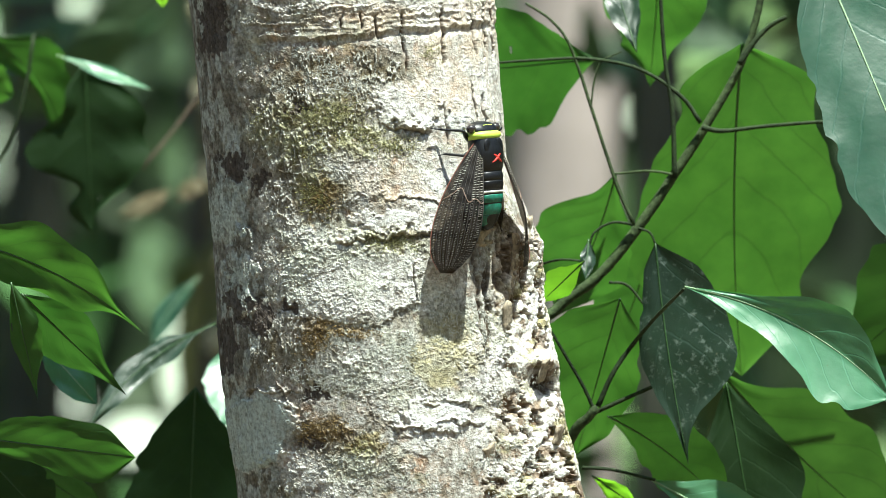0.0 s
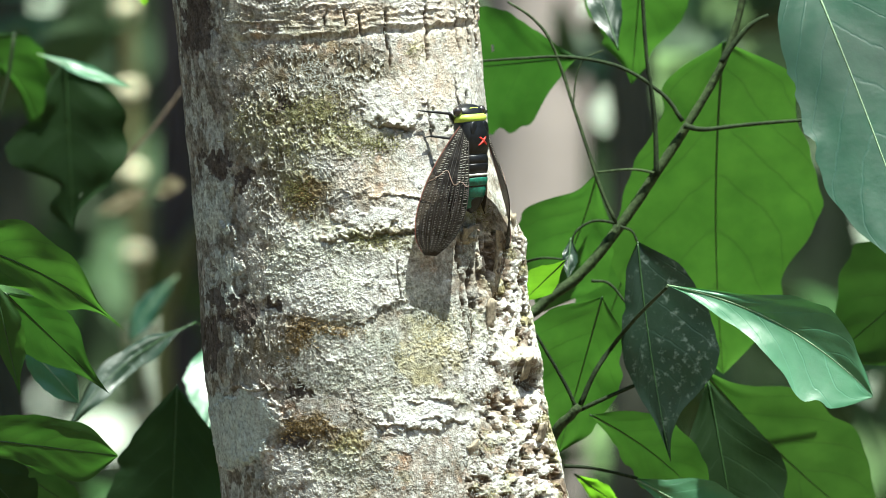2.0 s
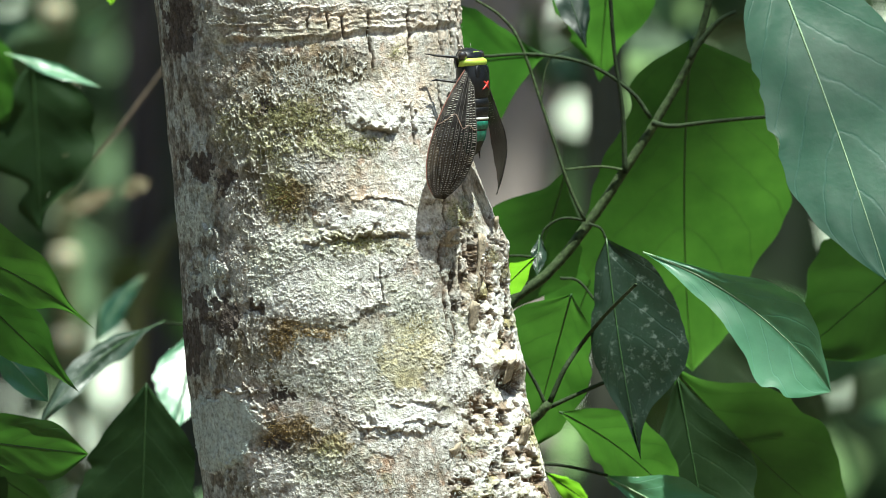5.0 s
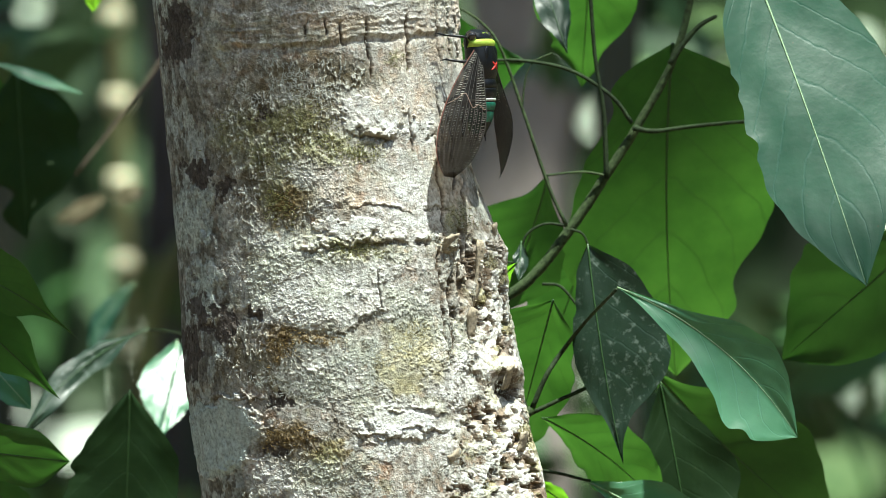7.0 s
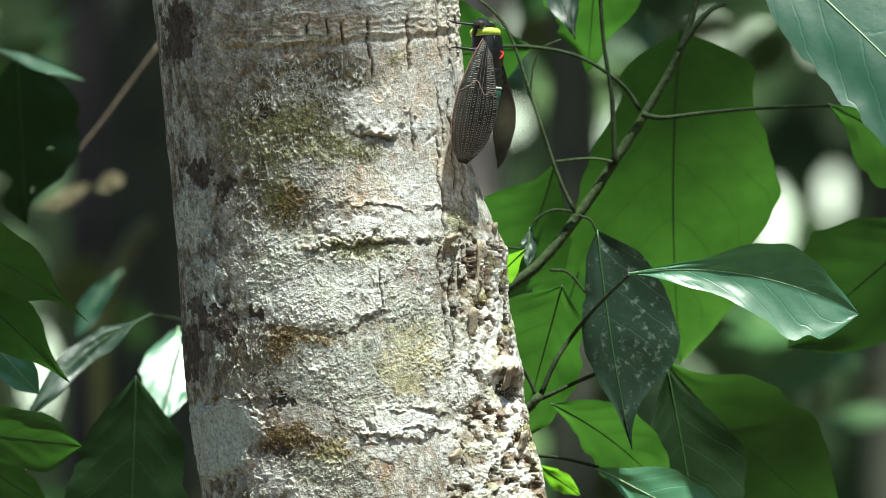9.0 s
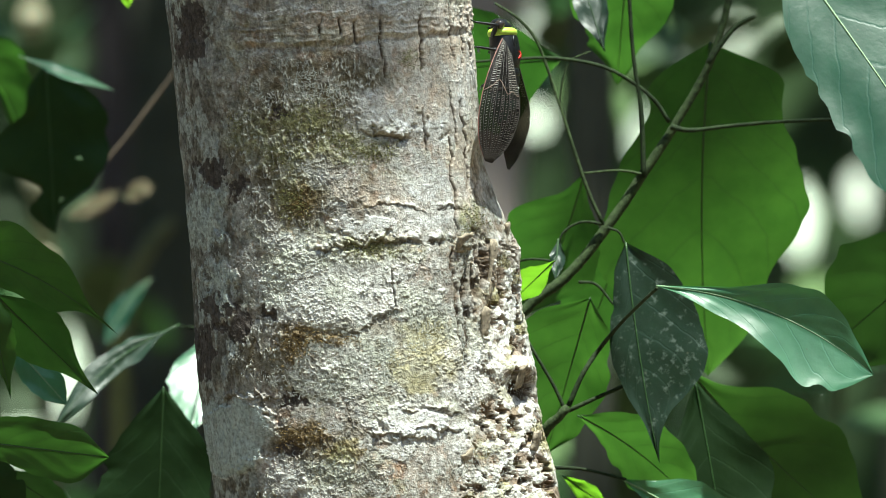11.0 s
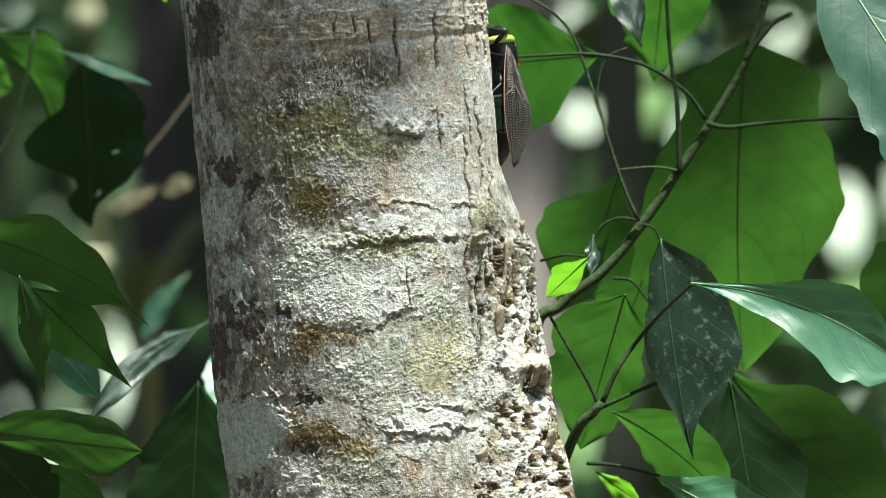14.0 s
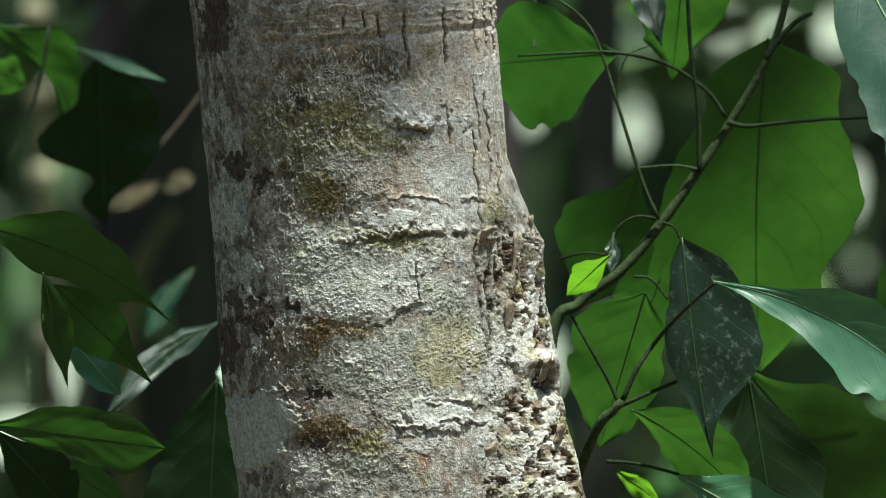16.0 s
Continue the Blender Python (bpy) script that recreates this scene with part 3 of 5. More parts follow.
    for k, (td, pv, wide, high, out, turn) in enumerate(FLAKES):
        bark_flake(ob, td, pv, wide, high, out, turn, k)
    return tree


build_trunk()

# ---- leaves ----
def profile(values, n):
    p = spline([(i, w, 0) for i, w in enumerate(values)], n)
    return [max(0.0, q[1]) for q in p]


def leaf(parent, base, tip, left, right, y=0.2, lean=0.0, tilt=0.0, bow=0.0, cup=0.0, droop=0.0, wave=3.0, mat=LEAF_GREEN, seed=1, name="leaf", label="", rib=1.0,
         holes=(), fold=(0.0, 0.0)):
    """A blade from base to tip in plan units. left, right: half widths along it, seen with the tip ahead. lean, tilt: how far it goes
    back per unit to the side and per unit up; bow: sideways bend of the midrib; cup: rise of the margins towards the camera; fold: extra slope of each half."""
    b2, t2 = Vector(base), Vector(tip)
    d = t2 - b2
    length = d.length
    d = d / length
    n2 = Vector((d.y, -d.x))            # to the left of the way, with v down
    nl, ns = 64, 9
    wl, wr = profile([0, *left, 0], nl), profile([0, *right, 0], nl)
    org = parent.location
    rng = random.Random(seed * 31)
    bites = [(rng.uniform(0.25, 0.85), rng.random() < 0.5, rng.uniform(0.025, 0.05)) for _ in range(rng.randrange(0, 3))]
    cu, cv = (b2 + t2) / 2
    verts, faces, uvs, spine = [], [], [], []
    for i in range(nl):
        t = i / (nl - 1)
        m2 = b2 + d * (length * t) + n2 * (bow * 4 * t * (1 - t))
        for j in range(-ns, ns + 1):
            f = j / ns
            w = wl[i] if j < 0 else wr[i]
            ripple = noise.noise(Vector((t * 5.2, 3.1 * (1 if j < 0 else -1), seed * 7.3)))
            ripple += 0.6 * noise.noise(Vector((t * 13.0, 5.7 * (1 if j < 0 else -1), seed * 4.1)))
            w *= 1 + 0.13 * ripple * abs(f) ** 2
            for bt, bs, br in bites:
                if (j < 0) == bs and abs(t - bt) < br:
                    w *= 1 - 0.11 * (1 - ((t - bt) / br) ** 2) * abs(f)
            p2 = m2 + n2 * (-f * w)
            q = t * 6 - 1.9 * abs(f) ** 1.25
            quilt = math.cos(2 * math.pi * q) * 0.55 * math.sin(math.pi * min(1, abs(f) * 1.1)) * min(1, w / 60)
            depth = lean * (p2.x - cu) + tilt * -(p2.y - cv)
            depth += -cup * (abs(f) * w) ** 2 / 100 + droop * (t - 0.5) ** 2 * length + quilt
            depth += (fold[0] if j < 0 else fold[1]) * abs(f) * w
            depth += wave * noise.noise(Vector((t * 4, f * 1.3, seed * 3.7))) * (0.3 + abs(f)) * 2
            p = at(p2.x, p2.y, y) + Vector((0, depth * U, 0)) - org
            verts.append(p)
            uvs.append((t, f * 0.5 + 0.5))
            if j == 0:
                spine.append(p)
    cols = 2 * ns + 1
    for i in range(nl - 1):
        for j in range(cols - 1):
            a = i * cols + j
            f = ((j + 0.5) / cols - 0.5) * 2
            t = (i + 0.5) / nl
            if any(((t - ht) * length) ** 2 + ((f - hf) * 120) ** 2 < hr * hr for ht, hf, hr in holes):
                continue
            faces.append((a, a + 1, a + cols + 1, a + cols))
    ob = mesh_object(name, verts, faces, mat, parent, True, label)
    layer = ob.data.uv_layers.new(name="UVMap")
    idx = np.empty(len(ob.data.loops), np.int32)
    ob.data.loops.foreach_get("vertex_index", idx)
    layer.data.foreach_set("uv", np.array(uvs, np.float32)[idx].ravel())
    r = rib * U
    v, f = tube_data([p + Vector((0, -0.3 * r, 0)) for p in spine[::4]] + [spine[-1]], [1.9 * r, 1.4 * r, 0.9 * r, 0.4 * r], 24, 6)
    mesh_object("midrib", v, f, RIB_PALE if mat in (LEAF_GLOSS, LEAF_BLUE) else RIB_GREEN, ob)
    return ob


def stem(parent, points, radii, y=0.2, mat=STEM, name="stem", n=24, knobbly=0.12):
    pts = [at(p[0], p[1], y + (p[2] if len(p) > 2 else 0)) - parent.location for p in points]
    return tube(name, pts, [r * (1.0 if name != "petiole" else 0.72) * U for r in radii], mat, parent, n, 8, knobbly)


def sapling_by_trunk():
    """The sapling whose branch fans out beside the trunk."""
    foot = Vector((0.02, 0.2, 0.0))
    s = empty("sapling", foot)
    tagged(s, "young broad-leaved sapling with large green leaves beside the trunk", "shrub")
    stem(s, [(850, 5400, 0), (880, 3000, 0), (900, 1200), (930, 640), (985, 548), (1060, 488), (1130, 402), (1198, 302), (1250, 222), (1312, 112), (1346, 0), (1370, -160)],
         [28, 26, 20, 12, 10, 9.5, 9.5, 9, 8, 7, 6, 5], 0.2, STEM, "main_stem", 110)
    low = [(900, 1100, 0.07), (1000, 800, 0.01), (1042, 738), (1058, 722)]
    stem(s, low, [12, 10, 9, 8], 0.12, STEM, "side_stem", 30)
    twig = [([(1240, 218), (1205, 170), (1130, 122), (1040, 104), (960, 106), (870, 112)], [6, 5, 4.5, 4, 3], STEM_DARK),
            ([(1242, 226), (1280, 232), (1350, 224), (1452, 216), (1576, 212)], [8, 6, 5, 4.5, 4], STEM_DARK),
            ([(1308, 114), (1335, 75), (1362, 46), (1392, 30)], [8, 7, 6, 5], STEM_DARK),
            ([(1194, 316), (1190, 200), (1176, 100), (1168, -20)], [7, 6, 5, 5], STEM_DARK),
            ([(1196, 310), (1150, 303), (1088, 308)], [4, 3, 3], STEM),
            ([(1122, 398), (1092, 330), (1048, 196), (1010, 84), (975, 36), (930, 6)], [5, 4.5, 4, 3.5, 3], STEM),
            ([(1046, 190), (1052, 140), (1066, 108), (1100, 92)], [2.5, 2, 2], STEM),
            ([(1124, 398), (1084, 394), (1052, 412), (1042, 440)], [4, 3, 3], STEM_DARK),
            ([(1130, 404), (1150, 412), (1160, 432)], [4, 3, 3], STEM_DARK),
            ([(1058, 720), (1085, 660), (1120, 610), (1160, 562, -0.07), (1210, 512, -0.17)], [7, 6, 5, 4], STEM_DARK),
            ([(1058, 728), (1120, 700), (1190, 672), (1270, 654)], [6, 5, 4.5, 4], STEM_DARK),
            ([(1050, 722), (1030, 680), (995, 620), (965, 570)], [5, 4.5, 4, 3.5], STEM_DARK),
            ([(1078, 500), (1110, 505), (1140, 540)], [4, 3.5, 3], STEM_DARK),
            ([(950, 470, 0.02), (990, 460), (1030, 462)], [4, 3, 3], STEM_DARK),
            ([(1030, 828), (1085, 832), (1160, 850)], [5, 4, 4], STEM_DARK)]
    for pts, radii, mat in twig:
        stem(s, pts, radii, 0.12 if pts[0][1] > 700 else 0.195, mat, "petiole", 20)
    G, W, Y, O = LEAF_GREEN, LEAF_GLOSS, LEAF_LIME, LEAF_OLD
    leaf(s, (1308, 80), (1318, 668), (128, 132, 152, 178, 194, 166, 128, 116, 66), (92, 100, 122, 150, 176, 182, 160, 120, 60), 0.28, 0.05, -0.72, -14, 0.02, 0.05, 5, G, 1, rib=1.4,
         label="large translucent green leaf seen from below", holes=((0.385, 0.62, 5),))
    top = leaf(s, (1450, -90), (1680, 500), (70, 120, 150, 170, 160, 130, 95, 50), (66, 92, 108, 114, 116, 112, 92, 52), 0.05, 0.1, 0.42, 6, -0.03, 0.05, 5, LEAF_BLUE, 2, rib=1.2,
               label="large waxy leaf with pale bluish sheen")
    pale = leaf(s, (1212, 508), (1578, 706), (6, 14, 26, 46, 62, 68, 56, 30), (12, 28, 38, 48, 66, 84, 88, 58), 0.015, 0.25, 0.5, 34, 0.0, 0.25, 5, W, 3, fold=(-0.85, 0.12),
                label="folded waxy leaf, pale and shining")
    leaf(s, (1055, 104), (800, 130), (40, 100, 120, 110, 60), (30, 70, 100, 110, 70), 0.30, 0.1, -0.8, 0, 0.02, 0, 5, G, 4, holes=((0.57, 0.18, 4),))
    leaf(s, (1168, -80), (1152, 152), (40, 80, 84, 60, 34, 22), (40, 96, 94, 76, 60, 20), 0.32, 0.1, -0.85, 0, 0.02, 0, 5, G, 5)
    leaf(s, (1126, 92), (1082, -50), (10, 24, 28, 20), (12, 26, 30, 22), 0.25, 0, 0.5, 0, 0.02, 0, 4, O, 6)
    leaf(s, (1088, 308), (985, 560), (22, 60, 75, 70, 40), (30, 90, 110, 84, 40), 0.27, 0, -0.8, 12, 0.02, 0, 5, G, 7)
    leaf(s, (1150, 432), (1075, 640), (30, 62, 66, 50, 24), (36, 70, 76, 56, 24), 0.33, 0, -0.7, 8, 0.02, 0, 5, G, 19)
    leaf(s, (1034, 462), (958, 536), (8, 22, 24, 14), (10, 26, 30, 18), 0.12, 0.2, -1.2, 0, 0.02, 0, 2, Y, 8, label="young lime-green leaf lit from above")
    leaf(s, (1096, 528), (1022, 806), (44, 62, 70, 64, 44), (84, 104, 100, 84, 46), 0.165, 0, -0.7, 0, 0.02, 0, 5, G, 9)
    leaf(s, (1160, 430), (1218, 822), (62, 96, 110, 120, 118, 92, 36, 10), (24, 32, 42, 48, 46, 36, 18, 6), 0.10, -0.1, 0.08, -6, 0.04, 0.02, 4, O, 10,
         label="old dark hanging leaf, mottled with grey")
    leaf(s, (1074, 736), (1292, 910), (42, 64, 62, 44), (20, 46, 56, 46), 0.16, 0, -0.8, 16, 0.02, 0, 4, G, 11)
    leaf(s, (1285, 676), (1345, 1010), (40, 80, 100, 100, 70), (30, 70, 90, 90, 60), 0.20, 0.1, 0.0, 0, 0.02, 0, 5, LEAF_SHADE, 12)
    leaf(s, (1270, 654), (1610, 970), (30, 82, 116, 118, 92, 44), (36, 84, 116, 116, 88, 40), 0.25, 0.1, -0.75, -14, 0.02, 0, 5, LEAF_HALF_SHADE, 13)
    leaf(s, (1780, 400), (1502, 640), (50, 100, 110, 80), (50, 110, 116, 70), 0.28, 0, -0.5, 0, 0.02, 0, 5, LEAF_HALF_SHADE, 14)
    leaf(s, (1572, 210), (1800, 330), (24, 60, 74, 60), (30, 70, 80, 60), 0.24, 0.1, -0.7, 0, 0.02, 0, 5, G, 18)
    leaf(s, (1150, 848), (1390, 975), (24, 56, 66, 46), (14, 40, 52, 40), 0.13, 0.1, 0.1, 0, 0.02, 0, 4, W, 15)
    leaf(s, (1048, 842), (1130, 900), (8, 16, 18, 12), (8, 16, 18, 12), 0.2, 0, -0.8, 0, 0.02, 0, 3, Y, 16)
    leaf(s, (1042, 424), (1036, 496), (8, 14, 14, 8), (6, 12, 12, 6), 0.17, 0.4, 0.5, 0, 0.05, 0, 3, O, 17)
    return s, top, pale


def sapling_behind():
    """The second sapling, a little farther off."""
    foot = Vector((-0.1, 0.4, 0.0))
    s = empty("sapling", foot)
    tagged(s, "young sapling with dark green drooping leaves, partly holed", "shrub")
    stem(s, [(760, 5000), (640, 2400), (560, 1100), (500, 700), (470, 590), (470, 300), (460, 0), (450, -200)], [26, 22, 18, 14, 12, 11, 10, 9], 0.42, STEM, "main_stem", 70)
    stem(s, [(470, 592, 0.2), (410, 580), (382, 578)], [4, 3, 3], 0.5, STEM_DARK, "petiole", 8)
    stem(s, [(60, 60, 0.3), (45, 160, 0.3), (20, 240, 0.3), (-20, 320, 0.3)], [5, 5, 5, 5], 0.4, STEM_DARK, "petiole", 10)
    stem(s, [(250, 300, 0.2), (300, 240, 0.2), (345, 180, 0.2), (420, 80, 0.2)], [4, 5, 5, 5], 0.9, TWIG, "petiole", 10)
    G, W, Y, O = LEAF_GREEN, LEAF_GLOSS, LEAF_LIME, LEAF_OLD
    leaf(s, (150, 110), (165, 415), (66, 104, 104, 96, 74, 14), (34, 46, 104, 112, 22, 44), 0.75, 0.1, -0.12, 0, 0.02, 0, 8, LEAF_SHADE, 21, holes=((0.78, -0.4, 5), (0.55, -0.5, 4)))
    leaf(s, (100, 98), (270, 160), (6, 12, 14, 8), (4, 10, 10, 6), 0.72, 0, 0.9, 0, 0.0, 0, 3, W, 22)
    leaf(s, (-60, 50), (110, 250), (10, 50, 66, 60, 40), (20, 30, 16, 10, 18), 0.8, 0.1, -0.5, 36, 0.02, 0, 6, G, 23)
    leaf(s, (-60, 130), (24, 170), (20, 40, 30), (10, 30, 26), 0.8, 0, -0.7, 0, 0.02, 0, 4, G, 24)
    leaf(s, (-90, 420), (252, 590), (40, 70, 60, 46, 10), (30, 50, 44, 40, 8), -0.01, 0.1, -0.45, 26, 0.02, 0, 5, G, 25)
    leaf(s, (40, 520), (222, 700), (26, 50, 56, 42, 20, 8), (26, 54, 54, 38, 18, 7), 0.02, 0, -0.6, 0, 0.02, 0, 4, G, 26)
    leaf(s, (20, 500), (66, 706), (18, 32, 36, 24, 8), (10, 18, 22, 16, 6), -0.03, -0.3, -0.2, 0, 0.04, 0, 4, G, 27, holes=((0.36, 0.75, 7),))
    leaf(s, (380, 574), (150, 772), (6, 22, 20, 24, 20, 10), (4, 20, 22, 26, 18, 8), 0.50, 0.1, 0.45, -26, 0.10, 0, 6, O, 28, label="curled old leaf with silvery sheen")
    leaf(s, (-80, 770), (240, 810), (20, 44, 52, 56, 44), (14, 30, 36, 50, 54), -0.03, 0, -0.45, 0, 0.02, 0, 4, G, 29)
    leaf(s, (346, 684), (330, 1050), (50, 84, 96, 100, 90), (52, 92, 112, 116, 100), 0.31, 0.1, -0.12, 0, 0.02, 0, 5, LEAF_SHADE, 30)
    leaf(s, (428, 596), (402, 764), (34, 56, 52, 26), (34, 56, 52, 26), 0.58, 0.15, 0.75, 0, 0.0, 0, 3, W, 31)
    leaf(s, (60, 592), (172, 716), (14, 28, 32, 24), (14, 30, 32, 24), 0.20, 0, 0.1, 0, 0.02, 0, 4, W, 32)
    leaf(s, (-50, 780), (90, 930), (20, 50, 60, 50), (20, 40, 50, 40), 0.18, 0, -0.1, 0, 0.02, 0, 4, LEAF_SHADE, 33)
    leaf(s, (40, 820), (190, 920), (14, 30, 34, 24), (14, 30, 34, 24), 0.24, 0, -0.8, 0, 0.02, 0, 4, G, 34)
    leaf(s, (205, 382), (304, 334), (8, 14, 15, 10), (8, 15, 15, 9), 2.0, 0, 0.4, -6, 0.02, 0, 4, LEAF_DRY, 37, label="dry pale tan leaf")
    leaf(s, (310, 352), (366, 326), (10, 16, 14), (10, 14, 12), 2.0, 0, 0.3, 4, 0.02, 0, 4, LEAF_DRY, 38, label="dry pale tan leaf")
    leaf(s, (285, -60), (288, 14), (14, 20, 12), (14, 20, 12), 0.5, 0, -0.8, 0, 0.02, 0, 4, Y, 35)
    leaf(s, (352, 492), (270, 610), (10, 18, 20, 14), (10, 18, 20, 14), 1.6, 0.1, 0.3, -10, 0.02, 0, 4, LEAF_BLUE, 36)
    return s


SAPLING, TOP_LEAF, PALE_LEAF = sapling_by_trunk()
SAPLING_BEHIND = sapling_behind()

# ---- the cicada, in millimetres: y ahead, x to its right, z away from the bark ----
MM = 0.001
RISE = 3.0    # how far the body stands higher than its drawn stations
SHELL = plain("black_shell", (0.006, 0.006, 0.007), 0.36, 0.4, 900.0, gloss=0.45)
COLLAR = plain("lime_collar", (0.55, 0.74, 0.10), 0.45, 0.12, 700.0)
SCARLET = plain("scarlet_mark", (0.62, 0.03, 0.02), 0.45, 0.2, 800.0)
TEAL = plain("teal_abdomen", (0.02, 0.17, 0.11), 0.42, 0.35, 500.0, coat=0.2)
CHALK = plain("chalk_band", (0.72, 0.74, 0.70), 0.7, 0.15, 900.0)
EYE = plain("dark_eye", (0.03, 0.022, 0.018), 0.18, 0.2, 900.0, coat=0.8)
RUNG = plain("wing_rung", (0.46, 0.43, 0.37), 0.5, 0.25, 600.0)
RUNG_DIM = plain("wing_rung_dark", (0.24, 0.22, 0.19), 0.5, 0.3, 600.0)
VEIN = plain("wing_vein", (0.03, 0.024, 0.02), 0.45, 0.35, 600.0)
VEIN_TAN = plain("wing_cell_vein", (0.24, 0.16, 0.125), 0.5, 0.25, 600.0)
VEIN_RED = plain("wing_root_vein", (0.17, 0.06, 0.04), 0.45, 0.3, 600.0)


def wing_material():
    m, nt, b, out = material("smoky_wing")
    c = ramp(nt, noise_node(nt, 420.0, 5.0), [(0.3, (0.006, 0.005, 0.0045)), (0.7, (0.015, 0.012, 0.010))])
    nt.links.new(c, b.inputs["Base Color"])
    b.inputs["Roughness"].default_value, b.inputs["Specular IOR Level"].default_value = 0.5, 0.12
    tr = node(nt, "BsdfTransparent")
    tr.inputs["Color"].default_value = (0.55, 0.45, 0.35, 1)
    ms = node(nt, "MixShader", Fac=0.14)
    nt.links.new(b.outputs[0], ms.inputs[1])
    nt.links.new(tr.outputs[0], ms.inputs[2])
    nt.links.new(ms.outputs[0], out.inputs["Surface"])
    bumped(nt, b, noise_node(nt, 700.0), 0.4, 0.0004)
    return m


WING = wing_material()


def lathe(name, stations, mat, parent, sides=28, n=36, x=0.0, label="", square=2.3):
    """A smooth body through stations (y, half width, half height, z of its middle), in millimetres."""
    line = spline([Vector((a, b, c)) for a, b, c, d in stations], n)
    mids = spline([Vector((a, d, 0)) for a, b, c, d in stations], n)
    verts, faces = [], []
    for p, q in zip(line, mids):
        for j in range(sides):
            a = 2 * math.pi * j / sides
            ca, sa = math.cos(a), math.sin(a)
            k = (abs(ca) ** square + abs(sa) ** square) ** (-1 / square)
            verts.append(Vector((x + max(p.y, 0.02) * ca * k, p.x, RISE + q.y + max(p.z, 0.02) * sa * k)) * MM)
    for i in range(n - 1):
        for j in range(sides):
            k = (j + 1) % sides
            faces.append((i * sides + j, (i + 1) * sides + j, (i + 1) * sides + k, i * sides + k))
    faces.append(tuple(range(sides)))
    faces.append(tuple((n - 1) * sides + j for j in range(sides))[::-1])
    return mesh_object(name, verts, faces, mat, parent, True, label)


def ball(name, centre, radii, mat, parent, label=""):
    bm = bmesh.new()
    bmesh.ops.create_uvsphere(bm, u_segments=20, v_segments=14, radius=1.0)
    for v in bm.verts:
        v.co = Vector((centre[0] + v.co.x * radii[0], centre[1] + v.co.y * radii[1], RISE + centre[2] + v.co.z * radii[2])) * MM
    return part(name, bm, mat, parent, label)


def mm_tube(name, pts, radii, mat, parent, n=16, sides=8, label="", rise=0.0):
    v, f = tube_data([(Vector(p) + Vector((0, 0, rise))) * MM for p in pts], [r * MM for r in radii], n, sides)
    return mesh_object(name, v, f, mat, parent, True, label)


def forewing(parent, side):
    """A long wing, roofed steeply over the flank: membrane, long veins and rungs of cross veins."""
    n = 61
    hind = spline([(5, 17, 16), (8, 6, 17.5), (12, -8, 19.5), (15.5, -20, 21), (18, -31, 19.5), (21, -43, 14), (28, -52, 6)], n)
    front = spline([(6, 18.5, 15), (14, 9, 11), (23, -3, 7), (30.5, -16, 3.6), (36.5, -30, 1.6), (38.5, -42, 1.8), (35, -51, 3.6)], n)

    def place(t, f, up=0.0):
        """f from 0 at the hind margin to 1 at the front margin."""
        i = min(t, 0.9999) * (n - 1)
        k = int(i)
        a = hind[k].lerp(hind[k + 1], i - k)
        b = front[k].lerp(front[k + 1], i - k)
        p = a.lerp(b, f)
        out = Vector((0.75, 0, 0.66))
        p = p + out * (1.6 * math.sin(math.pi * f) * math.sin(math.pi * min(1, t + 0.1)) + 0.15 * math.sin(t * 50) + up)
        return Vector((p.x * side, p.y, p.z)) * MM

    verts, faces = [], []
    for i in range(n):
        for j in range(17):
            verts.append(place(i / (n - 1), j / 16))
    for i in range(n - 1):
        for j in range(16):
            a = i * 17 + j
            q = (a, a + 1, a + 18, a + 17)
            faces.append(q if side > 0 else q[::-1])
    w = mesh_object("forewing", verts, faces, WING, parent, True, "smoky black wing with pale rungs of veins")
    lanes = [0.0, 0.11, 0.21, 0.31, 0.42, 0.53, 0.64, 0.76, 0.88, 1.0]
    for k, f in enumerate(lanes):
        wob = [0, 0.01, -0.015, 0.015, -0.02, 0.02, -0.015, 0.01, -0.01, 0][k]
        pts = [place(t, min(1, max(0, f + wob * math.sin(t * 9))), 0.2) for t in (0.0, 0.1, 0.22, 0.36, 0.5, 0.65, 0.8, 0.9, 0.97)]
        thick = 0.30 if k in (0, 9) else 0.14
        v, fc = tube_data(pts, [thick * 1.3 * MM, thick * MM, thick * 0.8 * MM, thick * 0.5 * MM], 30, 5)
        mesh_object("long_vein", v, fc, VEIN_RED if k == 9 else VEIN, w, True, "reddish brown wing vein" if k == 9 else "dark brown wing vein")
    # the bent vein that closes the long cells
    pts = [place(t, f, 0.25) for t, f in ((0.46, 0.98), (0.42, 0.80), (0.37, 0.62), (0.42, 0.46), (0.46, 0.34), (0.43, 0.2), (0.46, 0.06), (0.45, 0.0))]
    v, fc = tube_data(pts, [0.2 * MM, 0.22 * MM, 0.2 * MM], 24, 5)
    mesh_object("cell_vein", v, fc, VEIN_TAN, w, True, "pinkish tan wing vein")
    rungs, dots = [], []
    rng = random.Random(5)
    for lane, (a, b) in enumerate(zip(lanes[:-1], lanes[1:])):
        inner = lane in (0, 1, 2, 6, 7)
        t = 0.07
        while t < 0.96:
            root = t < 0.43
            if root and not inner:
                step, size = 0.05, 0.0
            elif root:
                step, size = 0.0165, 0.19
            elif lane in (0,):
                step, size = 0.0150, 0.15
            else:
                step, size = 0.0185, 0.14
            if size and rng.random() > 0.05:
                gap = 0.16 if root else (0.14 if lane == 0 else 0.34)
                p, q = place(t, a + (b - a) * gap, 0.12), place(t + 0.006, b - (b - a) * gap, 0.12)
                (rungs if root else dots).append(tube_data([p, p.lerp(q, 0.5), q], [size * 0.8 * MM, size * MM, size * 0.8 * MM], 3, 4))
